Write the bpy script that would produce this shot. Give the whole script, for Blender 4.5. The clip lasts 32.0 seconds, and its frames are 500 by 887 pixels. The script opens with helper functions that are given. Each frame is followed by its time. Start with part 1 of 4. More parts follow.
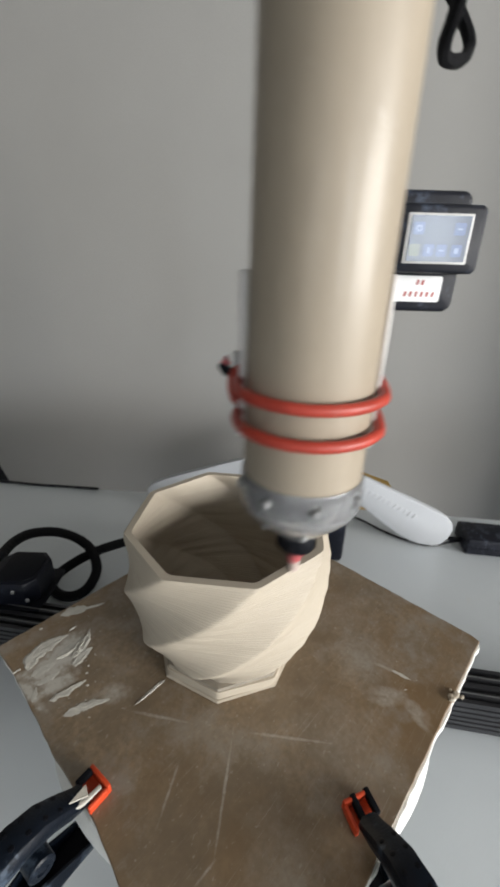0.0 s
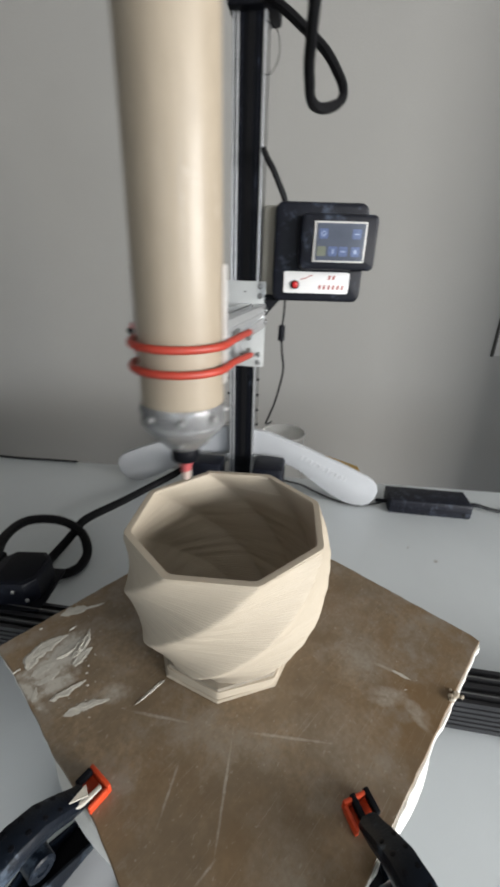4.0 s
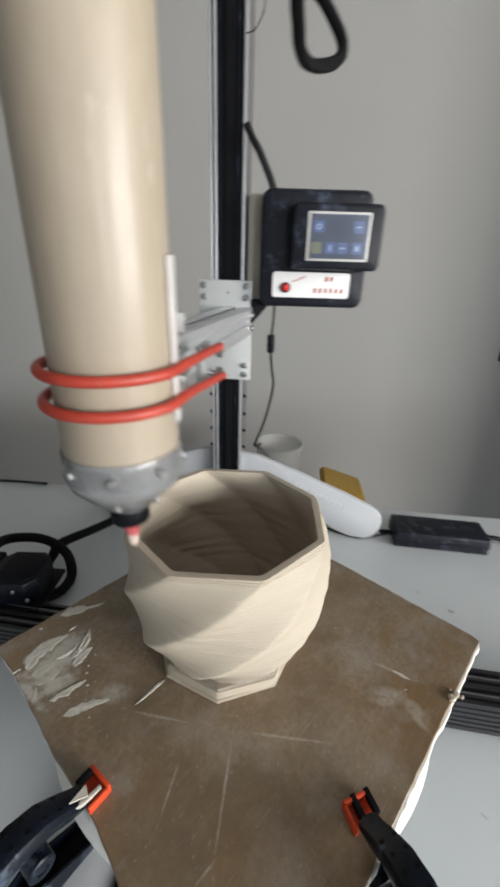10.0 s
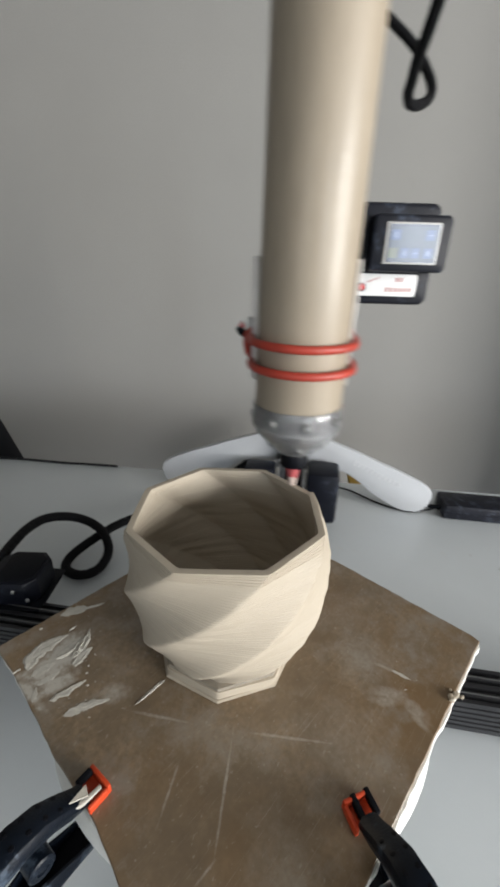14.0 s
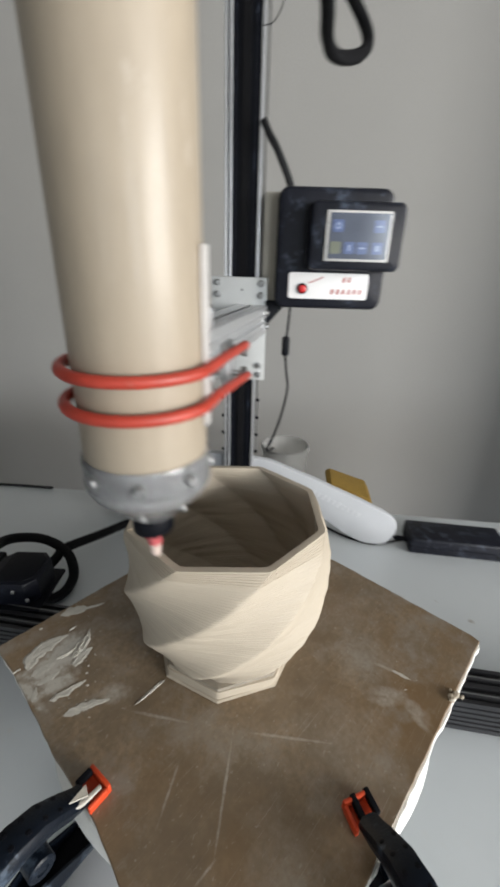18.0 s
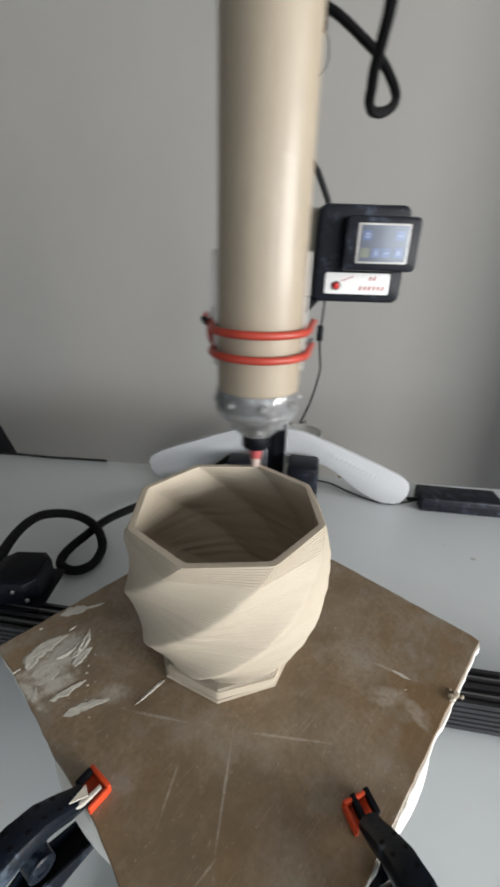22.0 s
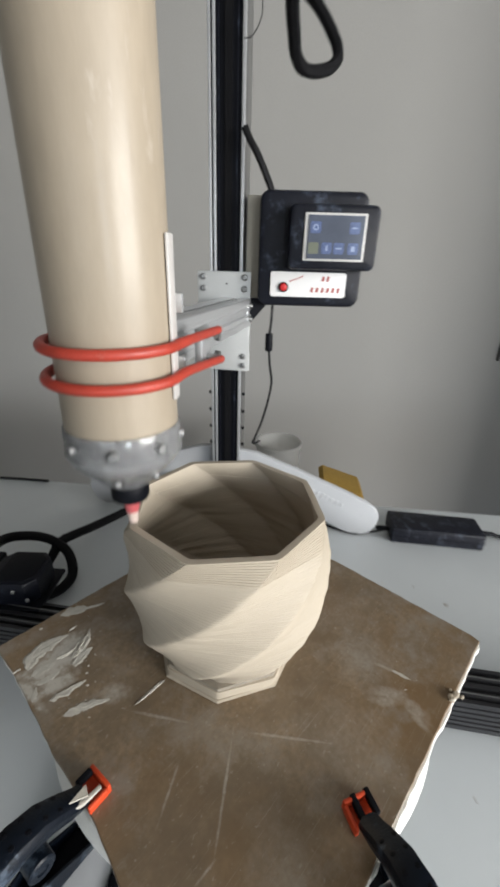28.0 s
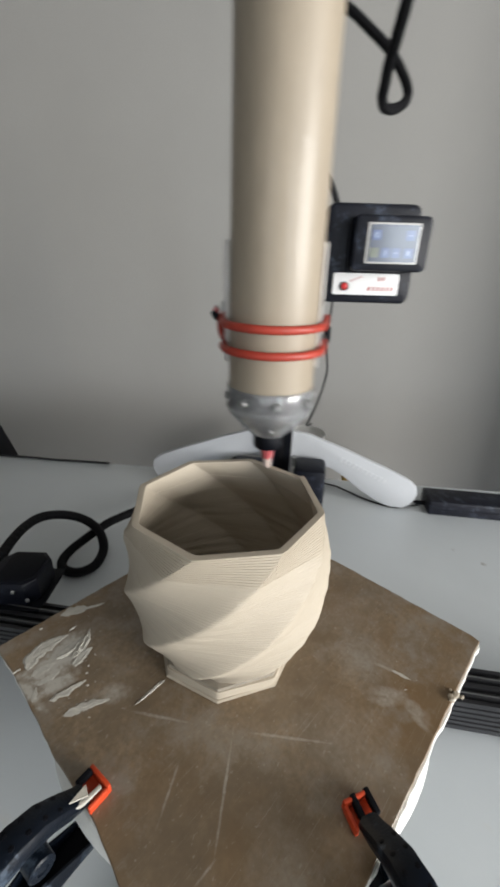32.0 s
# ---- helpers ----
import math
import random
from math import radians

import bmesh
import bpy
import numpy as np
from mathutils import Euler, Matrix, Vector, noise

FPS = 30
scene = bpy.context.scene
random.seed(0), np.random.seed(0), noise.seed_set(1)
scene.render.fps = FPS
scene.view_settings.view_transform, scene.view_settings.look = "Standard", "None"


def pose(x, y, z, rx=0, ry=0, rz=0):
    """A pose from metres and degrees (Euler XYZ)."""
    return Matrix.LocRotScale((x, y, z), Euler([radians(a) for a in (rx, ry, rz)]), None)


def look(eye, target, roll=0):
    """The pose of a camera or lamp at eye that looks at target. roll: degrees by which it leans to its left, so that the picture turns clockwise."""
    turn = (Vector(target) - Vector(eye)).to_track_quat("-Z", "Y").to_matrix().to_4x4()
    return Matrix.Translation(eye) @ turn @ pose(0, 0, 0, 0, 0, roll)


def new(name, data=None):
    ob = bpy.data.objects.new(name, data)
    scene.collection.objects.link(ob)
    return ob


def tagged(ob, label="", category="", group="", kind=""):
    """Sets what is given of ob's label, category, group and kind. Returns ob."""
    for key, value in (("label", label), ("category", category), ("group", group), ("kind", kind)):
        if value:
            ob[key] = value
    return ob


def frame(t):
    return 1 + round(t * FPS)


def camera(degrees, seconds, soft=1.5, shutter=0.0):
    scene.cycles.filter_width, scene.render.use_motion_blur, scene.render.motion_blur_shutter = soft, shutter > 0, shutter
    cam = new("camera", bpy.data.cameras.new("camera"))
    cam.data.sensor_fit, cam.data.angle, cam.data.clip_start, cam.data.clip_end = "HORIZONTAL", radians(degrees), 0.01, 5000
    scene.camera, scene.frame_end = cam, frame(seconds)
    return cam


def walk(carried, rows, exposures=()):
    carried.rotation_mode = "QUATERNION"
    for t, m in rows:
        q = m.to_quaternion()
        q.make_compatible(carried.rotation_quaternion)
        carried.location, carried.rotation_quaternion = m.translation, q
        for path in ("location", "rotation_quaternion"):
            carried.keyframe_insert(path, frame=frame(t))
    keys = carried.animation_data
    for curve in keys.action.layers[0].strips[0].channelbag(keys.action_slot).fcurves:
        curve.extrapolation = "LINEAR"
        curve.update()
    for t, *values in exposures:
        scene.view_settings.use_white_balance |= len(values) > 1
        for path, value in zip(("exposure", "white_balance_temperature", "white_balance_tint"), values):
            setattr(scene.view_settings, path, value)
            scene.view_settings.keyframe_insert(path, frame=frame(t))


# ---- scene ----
cam = camera(63.94, 32.0, soft=3.3, shutter=0.9)


# the bed follows the toolpath of an eight-sided twisted pot; the camera rides on the bed
TOOL_R, TOOL_R1, TOOL_R2 = 0.07529, -0.0002154, -6.55e-7
SPEED, TURN0 = 0.028812, 0.06217
TWIST0, TWIST = 296.17, 0.434
RISE = 0.000583
EYE = Vector((0.0159, -0.2671, 0.4148))


def tool_radius(t):
    return TOOL_R + TOOL_R1 * (t - 16) + TOOL_R2 * (t - 16) ** 2


TURNS = [TURN0]
for i in range(3300):
    TURNS.append(TURNS[-1] + 0.01 * SPEED / tool_radius((i + 0.5) * 0.01))


def turns(t):
    i = min(max(t, 0), 32.9) * 100
    k = int(i)
    return TURNS[k] + (TURNS[k + 1] - TURNS[k]) * (i - k)


def tool(t):
    u = turns(t) * 8
    k = math.floor(u)
    e = u - k
    a = radians(TWIST0 + TWIST * (t - 16) + 45 * k)
    b = a + radians(45)
    r = tool_radius(t)
    return Vector((r * ((1 - e) * math.cos(a) + e * math.cos(b)), r * ((1 - e) * math.sin(a) + e * math.sin(b)), 0))


STEPS = [i / 10 for i in range(321)]
PITCH, ROLL = 23.89, 1.665
aim = Vector((0, math.cos(radians(PITCH)), -math.sin(radians(PITCH))))
walk(cam, [(t, look(EYE - tool(t), EYE - tool(t) + aim, ROLL)) for t in STEPS], [(0, 0.0), (32, 0.0)])

# ---- light ----
world = bpy.data.worlds.new("world")
scene.world = world
world.use_nodes = True
wn = world.node_tree
sky = wn.nodes.new("ShaderNodeTexSky")
sky.sky_type = "NISHITA"
sky.sun_disc = False
sky.sun_elevation, sky.sun_rotation = radians(38), radians(130)
wn.links.new(sky.outputs[0], wn.nodes["Background"].inputs[0])
wn.nodes["Background"].inputs[1].default_value = 0.1


def window_light(x, y, z, w, h, rz, power, color):
    d = bpy.data.lights.new("window_light", "AREA")
    d.shape, d.size, d.size_y, d.energy, d.color = "RECTANGLE", w, h, power, color
    o = new("window_light", d)
    o.matrix_basis = pose(x, y, z, 0, 0, rz) @ pose(0, 0, 0, 90, 0, 0)
    return o


window_light(3.18, -2.20, 0.82, 2.7, 1.15, 90, 285, (0.99, 0.98, 0.965))
window_light(1.80, -3.98, 0.82, 0.8, 1.15, 0, 42, (0.88, 0.97, 1.08))
# unseen fill behind the camera, added to lift the left wall
window_light(-1.2, -3.98, 0.82, 2.5, 1.15, 0, 18, (0.90, 0.97, 1.06))

# ---- materials ----


def mat(name, color, rough=0.5, metal=0.0, vary=0.12, scale=30.0, bump=0.0, fine=400.0, dirt=None, dirt_amount=0.0,
        dirt_scale=12.0, coat=0.0, stretch=(1, 1, 1), emit=0.0, rand=0.0, spec=0.5, tint=None, tint_scale=6.0):
    """Base colour with broad and fine variation, optional dirt patches, and fine relief."""
    m = bpy.data.materials.new(name)
    m.use_nodes = True
    t = m.node_tree
    b = t.nodes["Principled BSDF"]
    co = t.nodes.new("ShaderNodeTexCoord")
    mp = t.nodes.new("ShaderNodeMapping")
    mp.inputs["Scale"].default_value = stretch
    t.links.new(co.outputs["Object"], mp.inputs[0])

    def noise_tex(s, detail=4.0, r=0.6):
        n = t.nodes.new("ShaderNodeTexNoise")
        n.inputs["Scale"].default_value, n.inputs["Detail"].default_value, n.inputs["Roughness"].default_value = s, detail, r
        t.links.new(mp.outputs[0], n.inputs["Vector"])
        return n

    def ramp(src, lo, hi):
        r = t.nodes.new("ShaderNodeMapRange")
        r.inputs["From Min"].default_value, r.inputs["From Max"].default_value = lo, hi
        t.links.new(src, r.inputs["Value"])
        return r.outputs[0]

    def mix(fac, a, c, kind="MIX"):
        x = t.nodes.new("ShaderNodeMix")
        x.data_type, x.blend_type = "RGBA", kind
        for sock, val in ((x.inputs[0], fac), (x.inputs[6], a), (x.inputs[7], c)):
            if isinstance(val, bpy.types.NodeSocket):
                t.links.new(val, sock)
            else:
                sock.default_value = val if isinstance(val, float) else (*val[:3], 1)
        return x.outputs[2]

    broad, grain = noise_tex(scale), noise_tex(fine, 3.0)
    dark = tuple(c * (1 - vary) for c in color)
    light = tuple(min(1, c * (1 + vary)) for c in color)
    col = mix(ramp(broad.outputs[0], 0.3, 0.7), dark, light)
    col = mix(ramp(grain.outputs[0], 0.35, 0.75), col, tuple(c * (1 - vary * 0.7) for c in color))
    if tint:
        patches = noise_tex(tint_scale, 3.0, 0.55)
        col = mix(ramp(patches.outputs[0], 0.45, 0.72), col, tint)
    if rand:
        oi = t.nodes.new("ShaderNodeObjectInfo")
        col = mix(ramp(oi.outputs["Random"], 0, 1 / rand), col, tuple(c * 0.8 for c in color))
    if dirt:
        spots = noise_tex(dirt_scale, 6.0, 0.7)
        col = mix(ramp(spots.outputs[0], 0.72 - 0.35 * dirt_amount, 0.8 - 0.2 * dirt_amount), col, dirt)
    t.links.new(col, b.inputs["Base Color"])
    rr = t.nodes.new("ShaderNodeMapRange")
    rr.inputs["To Min"].default_value, rr.inputs["To Max"].default_value = max(0.02, rough - 0.08), min(1, rough + 0.1)
    t.links.new(broad.outputs[0], rr.inputs["Value"])
    t.links.new(rr.outputs[0], b.inputs["Roughness"])
    b.inputs["Metallic"].default_value = metal
    b.inputs["Specular IOR Level"].default_value = spec
    b.inputs["Coat Weight"].default_value = coat
    b.inputs["Coat Roughness"].default_value = 0.15
    if bump:
        bn = t.nodes.new("ShaderNodeBump")
        bn.inputs["Strength"].default_value, bn.inputs["Distance"].default_value = bump, 0.001
        t.links.new(grain.outputs[0], bn.inputs["Height"])
        t.links.new(bn.outputs[0], b.inputs["Normal"])
    if emit:
        t.links.new(col, b.inputs["Emission Color"])
        b.inputs["Emission Strength"].default_value = emit
    return m


def glass(name, color, rough):
    m = bpy.data.materials.new(name)
    m.use_nodes = True
    t = m.node_tree
    b = t.nodes["Principled BSDF"]
    b.inputs["Base Color"].default_value = (*color, 1)
    b.inputs["Transmission Weight"].default_value = 0.95
    b.inputs["IOR"].default_value = 1.45
    n = t.nodes.new("ShaderNodeTexNoise")
    n.inputs["Scale"].default_value = 120
    r = t.nodes.new("ShaderNodeMapRange")
    r.inputs["To Min"].default_value, r.inputs["To Max"].default_value = rough, rough + 0.2
    t.links.new(n.outputs[0], r.inputs["Value"])
    t.links.new(r.outputs[0], b.inputs["Roughness"])
    return m


M_WALL = mat("wall_paint", (0.325, 0.319, 0.302), 0.85, vary=0.05, scale=1.6, fine=180, bump=0.06)
M_WHITEWALL = mat("pale_wall_paint", (0.30, 0.295, 0.28), 0.9, vary=0.03, scale=2.5, fine=180, bump=0.05)
M_CEIL = mat("ceiling_paint", (0.26, 0.26, 0.25), 0.9, vary=0.02, scale=2, fine=150, bump=0.05)
M_FLOOR = mat("floor_vinyl", (0.05, 0.044, 0.04), 0.6, vary=0.2, scale=3, fine=90, bump=0.1)
M_TABLE = mat("table_laminate", (0.63, 0.665, 0.68), 0.32, vary=0.035, scale=9, fine=600, bump=0.02, dirt=(0.62, 0.61, 0.57), dirt_amount=0.25, dirt_scale=14)
M_EDGE = mat("table_edge_band", (0.45, 0.44, 0.42), 0.5, vary=0.06, scale=20)
M_CLAY = mat("stoneware_clay", (0.43, 0.372, 0.290), 0.62, vary=0.05, scale=22, fine=900, bump=0.22, dirt=(0.46, 0.40, 0.315), dirt_amount=0.15, dirt_scale=40)
M_DARK_CLAY = mat("dark_clay", (0.26, 0.227, 0.178), 0.55, vary=0.2, scale=90, fine=900, bump=0.3)
M_GREYCLAY = mat("wet_grey_clay", (0.16, 0.158, 0.152), 0.4, vary=0.7, scale=45, fine=500, bump=0.5, dirt=(0.46, 0.45, 0.43), dirt_amount=0.45, dirt_scale=48)
M_SLIP = mat("dried_clay_slip", (0.50, 0.475, 0.415), 0.7, vary=0.2, scale=160, fine=900, bump=0.2, dirt=(0.36, 0.32, 0.26), dirt_amount=0.35, dirt_scale=150)
M_BOARD = mat("hardboard", (0.208, 0.152, 0.096), 0.38, vary=0.34, scale=26, fine=240, bump=0.10, dirt=(0.245, 0.207, 0.162), dirt_amount=0.60, dirt_scale=24, tint=(0.190, 0.118, 0.056), tint_scale=9.0)
M_PLASTER = mat("white_plaster", (0.80, 0.79, 0.74), 0.8, vary=0.06, scale=30, fine=500, bump=0.3)
M_TUBE = mat("tan_pvc", (0.330, 0.276, 0.208), 0.42, vary=0.10, scale=16, fine=160, bump=0.14, stretch=(1, 1, 0.3), coat=0.10, spec=0.38, dirt=(0.43, 0.37, 0.30), dirt_amount=0.3, dirt_scale=40)
M_RED = mat("red_rubber", (0.385, 0.042, 0.024), 0.46, vary=0.2, scale=70, fine=800, bump=0.12, dirt=(0.40, 0.13, 0.09), dirt_amount=0.28, dirt_scale=90)
M_ALU = mat("brushed_aluminium", (0.66, 0.67, 0.68), 0.38, 0.72, vary=0.08, scale=40, fine=500, bump=0.05, stretch=(1, 1, 0.08))
M_PLATE = mat("satin_aluminium_plate", (0.60, 0.61, 0.60), 0.5, 0.35, vary=0.05, scale=30, fine=700, bump=0.06)
# warm tint paints in the tan tube reflected by the flange
M_FLANGE = mat("scuffed_aluminium_flange", (0.66, 0.63, 0.60), 0.45, 0.35, vary=0.12, scale=30, fine=700, bump=0.06)
M_SCREW = mat("dull_zinc_screw", (0.30, 0.30, 0.295), 0.55, 0.8, vary=0.15, scale=160, fine=900)
M_ARM = mat("polished_aluminium_bar", (0.70, 0.71, 0.72), 0.30, 0.72, vary=0.12, scale=40, fine=500, bump=0.04, stretch=(1, 0.08, 1))
M_STEEL = mat("zinc_steel", (0.42, 0.42, 0.415), 0.38, 1.0, vary=0.1, scale=120, fine=900)
M_BLACK = mat("black_plastic", (0.005, 0.0055, 0.008), 0.5, vary=0.25, scale=50, fine=700, bump=0.12, dirt=(0.03, 0.032, 0.04), dirt_amount=0.08, dirt_scale=35, spec=0.12)
M_DUSTY = mat("dusty_black_print", (0.006, 0.007, 0.012), 0.42, vary=0.3, scale=60, fine=900, bump=0.3, dirt=(0.05, 0.063, 0.09), dirt_amount=0.42, dirt_scale=38, spec=0.2)
# dust patches, their blue also painting in sky reflected off the nylon
M_CLAMP = mat("clamp_nylon", (0.005, 0.008, 0.014), 0.30, vary=0.3, scale=40, fine=700, bump=0.25, dirt=(0.085, 0.112, 0.150), dirt_amount=0.46, dirt_scale=42, spec=0.2)
M_ORANGE = mat("orange_rubber", (0.60, 0.060, 0.014), 0.5, vary=0.1, scale=60, fine=800, bump=0.12, dirt=(0.45, 0.12, 0.07), dirt_amount=0.2)
M_CABLE = mat("black_cable_jacket", (0.007, 0.007, 0.008), 0.5, vary=0.2, scale=60, fine=700, bump=0.1, spec=0.25)
M_RAIL = mat("grey_anodised_rail", (0.075, 0.075, 0.08), 0.3, 0.7, vary=0.3, scale=25, fine=500, bump=0.05, stretch=(0.1, 1, 1), dirt=(0.03, 0.03, 0.032), dirt_amount=0.3, dirt_scale=30)
M_COLUMN = mat("grey_anodised_column", (0.26, 0.26, 0.255), 0.38, 0.75, vary=0.1, scale=40, fine=500, bump=0.05, stretch=(1, 1, 0.08))
M_HOSE = mat("braided_black_sleeve", (0.005, 0.005, 0.006), 0.65, vary=0.35, scale=300, fine=1400, bump=0.5, spec=0.15)
M_FOOT = mat("white_printed_plastic", (0.44, 0.45, 0.465), 0.5, vary=0.03, scale=14, fine=400, bump=0.08)
M_EMBOSS = mat("shaded_print_lettering", (0.52, 0.53, 0.54), 0.6, vary=0.04)
M_BEIGE = mat("beige_plastic", (0.42, 0.39, 0.325), 0.55, vary=0.05, scale=20)
M_LABEL = mat("white_label", (0.74, 0.73, 0.72), 0.4, vary=0.03, scale=40)
M_REDINK = mat("red_ink", (0.38, 0.10, 0.09), 0.5, vary=0.1)
M_BUTTON = mat("red_button", (0.50, 0.018, 0.02), 0.3, vary=0.08)
M_SCREEN = mat("lit_screen", (0.06, 0.07, 0.095), 0.14, spec=0.45, vary=0.12, emit=0.28)
M_ICON = mat("blue_icon", (0.085, 0.115, 0.22), 0.16, vary=0.25, scale=220, emit=0.18)
M_ICON2 = mat("olive_icon", (0.12, 0.13, 0.10), 0.16, vary=0.1, emit=0.3)
M_ICON3 = mat("pale_icon_mark", (0.22, 0.27, 0.40), 0.16, vary=0.1, emit=0.22)
M_BEZEL = mat("screen_white_border", (0.52, 0.51, 0.49), 0.35, vary=0.03)
M_PINK = mat("pink_nozzle", (0.45, 0.095, 0.10), 0.35, vary=0.08)
M_TIP = mat("white_nozzle_tip", (0.50, 0.40, 0.35), 0.45, vary=0.05)
M_CLEAR = glass("smeared_acrylic", (0.74, 0.745, 0.75), 0.05)
n_ = M_CLEAR.node_tree
film = n_.nodes.new("ShaderNodeTexNoise")
film.inputs["Scale"].default_value, film.inputs["Detail"].default_value = 75, 4
clear = n_.nodes.new("ShaderNodeMapRange")
clear.inputs["From Min"].default_value, clear.inputs["From Max"].default_value = 0.42, 0.58
clear.inputs["To Min"].default_value, clear.inputs["To Max"].default_value = 0.72, 1.0
n_.links.new(film.outputs[0], clear.inputs["Value"])
n_.links.new(clear.outputs[0], n_.nodes["Principled BSDF"].inputs["Transmission Weight"])
M_TUB = glass("frosted_tub_plastic", (0.88, 0.88, 0.86), 0.22)
M_TUB.node_tree.nodes["Principled BSDF"].inputs["Transmission Weight"].default_value = 0.80
M_YELLOW = mat("yellow_board", (0.36, 0.225, 0.045), 0.9, vary=0.18, scale=80, fine=500, bump=0.6)
M_DARKBRICK = mat("navy_black_adapter", (0.007, 0.008, 0.014), 0.5, vary=0.3, scale=60, fine=600, bump=0.2, dirt=(0.06, 0.07, 0.095), dirt_amount=0.55, dirt_scale=90, spec=0.3)
M_FRAME = mat("white_window_paint", (0.75, 0.75, 0.73), 0.45, vary=0.03)
M_GREYFRAME = mat("dark_grey_frame", (0.10, 0.10, 0.095), 0.5, vary=0.1)
M_PAPER = mat("grey_paper", (0.46, 0.455, 0.44), 0.8, vary=0.04, scale=20)

# ---- mesh helpers ----


def mesh_of(bm, name, material, smooth=True):
    me = bpy.data.meshes.new(name)
    bmesh.ops.recalc_face_normals(bm, faces=bm.faces)
    bm.to_mesh(me)
    bm.free()
    me.materials.append(material)
    if smooth:
        me.polygons.foreach_set("use_smooth", [True] * len(me.polygons))
        me.set_sharp_from_angle(angle=radians(32))
    return me


def part(name, bm, material, parent=None, label="", m=None, smooth=True):
    ob = new(name, mesh_of(bm, name, material, smooth))
    if parent:
        ob.parent = parent
    if m is not None:
        ob.matrix_basis = m
    if label:
        tagged(ob, label)
    return ob


def thing(name, label, category, m=None, kind="", group=""):
    ob = new(name)
    ob.empty_display_size = 0.02
    if m is not None:
        ob.matrix_basis = m
    return tagged(ob, label, category, group, kind)


def box(x0, x1, y0, y1, z0, z1, bevel=0.0, seg=2, bm=None, m=None):
    own = bmesh.new()
    bmesh.ops.create_cube(own, size=1)
    for v in own.verts:
        v.co = Vector(((x0 + x1) / 2 + v.co.x * (x1 - x0), (y0 + y1) / 2 + v.co.y * (y1 - y0), (z0 + z1) / 2 + v.co.z * (z1 - z0)))
    if bevel:
        bmesh.ops.bevel(own, geom=list(own.edges), offset=bevel, segments=seg, affect="EDGES", profile=0.5)
    if m is not None:
        own.transform(m)
    if bm is None:
        return own
    return join(bm, own)


def join(bm, other):
    me = bpy.data.meshes.new("join")
    other.to_mesh(me)
    other.free()
    bm.from_mesh(me)
    bpy.data.meshes.remove(me)
    return bm


def lathe(profile, n=32, m=None, closed=False):
    """Turns (radius, z) pairs round the z axis."""
    bm = bmesh.new()
    rings = []
    for r, z in profile:
        if r < 1e-6:
            rings.append([bm.verts.new((0, 0, z))])
        else:
            rings.append([bm.verts.new((r * math.cos(2 * math.pi * i / n), r * math.sin(2 * math.pi * i / n), z)) for i in range(n)])
    pairs = list(zip(rings, rings[1:])) + ([(rings[-1], rings[0])] if closed else [])
    for a, b in pairs:
        for i in range(n):
            j = (i + 1) % n
            if len(a) == 1 and len(b) == 1:
                continue
            if len(a) == 1:
                bm.faces.new((a[0], b[i], b[j]))
            elif len(b) == 1:
                bm.faces.new((a[i], a[j], b[0]))
            else:
                bm.faces.new((a[i], a[j], b[j], b[i]))
    if m is not None:
        bm.transform(m)
    return bm


def smooth_path(pts, per=6):
    pts = [Vector(p) for p in pts]
    out = []
    for i in range(len(pts) - 1):
        p0, p1, p2, p3 = pts[max(i - 1, 0)], pts[i], pts[i + 1], pts[min(i + 2, len(pts) - 1)]
        for k in range(per):
            u = k / per
            out.append(0.5 * ((2 * p1) + (p2 - p0) * u + (2 * p0 - 5 * p1 + 4 * p2 - p3) * u * u + (3 * p1 - p0 - 3 * p2 + p3) * u ** 3))
    out.append(pts[-1])
    return out


def sweep(path, radius, n=10, caps=True):
    """A round bar along a path; radius may be a list."""
    bm = bmesh.new()
    rings = []
    up = Vector((0, 0, 1))
    side = None
    for i, p in enumerate(path):
        d = (path[min(i + 1, len(path) - 1)] - path[max(i - 1, 0)]).normalized()
        if side is None:
            side = d.cross(up if abs(d.z) < 0.9 else Vector((1, 0, 0))).normalized()
        side = (side - d * side.dot(d)).normalized()
        w = d.cross(side)
        r = radius[i] if isinstance(radius, list) else radius
        rings.append([bm.verts.new(p + r * (side * math.cos(2 * math.pi * k / n) + w * math.sin(2 * math.pi * k / n))) for k in range(n)])
    for a, b in zip(rings, rings[1:]):
        for k in range(n):
            j = (k + 1) % n
            bm.faces.new((a[k], a[j], b[j], b[k]))
    if caps:
        bm.faces.new(rings[0])
        bm.faces.new(rings[-1])
    return bm


def prism(outline, depth, bevel=0.0, m=None):
    """An outline in x and z, given depth along y."""
    bm = bmesh.new()
    a = [bm.verts.new((x, -depth / 2, z)) for x, z in outline]
    b = [bm.verts.new((x, depth / 2, z)) for x, z in outline]
    bm.faces.new(a)
    bm.faces.new(b)
    n = len(a)
    for i in range(n):
        j = (i + 1) % n
        bm.faces.new((a[i], a[j], b[j], b[i]))
    if bevel:
        bmesh.ops.recalc_face_normals(bm, faces=bm.faces)
        edges = [e for e in bm.edges if abs(e.verts[0].co.y - e.verts[1].co.y) < 1e-7]
        bmesh.ops.bevel(bm, geom=edges, offset=bevel, segments=2, affect="EDGES", profile=0.5)
    if m is not None:
        bm.transform(m)
    return bm


def rounded(x0, x1, z0, z1, r, n=6):
    out = []
    for cx, cz, a0 in ((x1 - r, z1 - r, 0), (x0 + r, z1 - r, 90), (x0 + r, z0 + r, 180), (x1 - r, z0 + r, 270)):
        for k in range(n + 1):
            a = radians(a0 + 90 * k / n)
            out.append((cx + r * math.cos(a), cz + r * math.sin(a)))
    return out


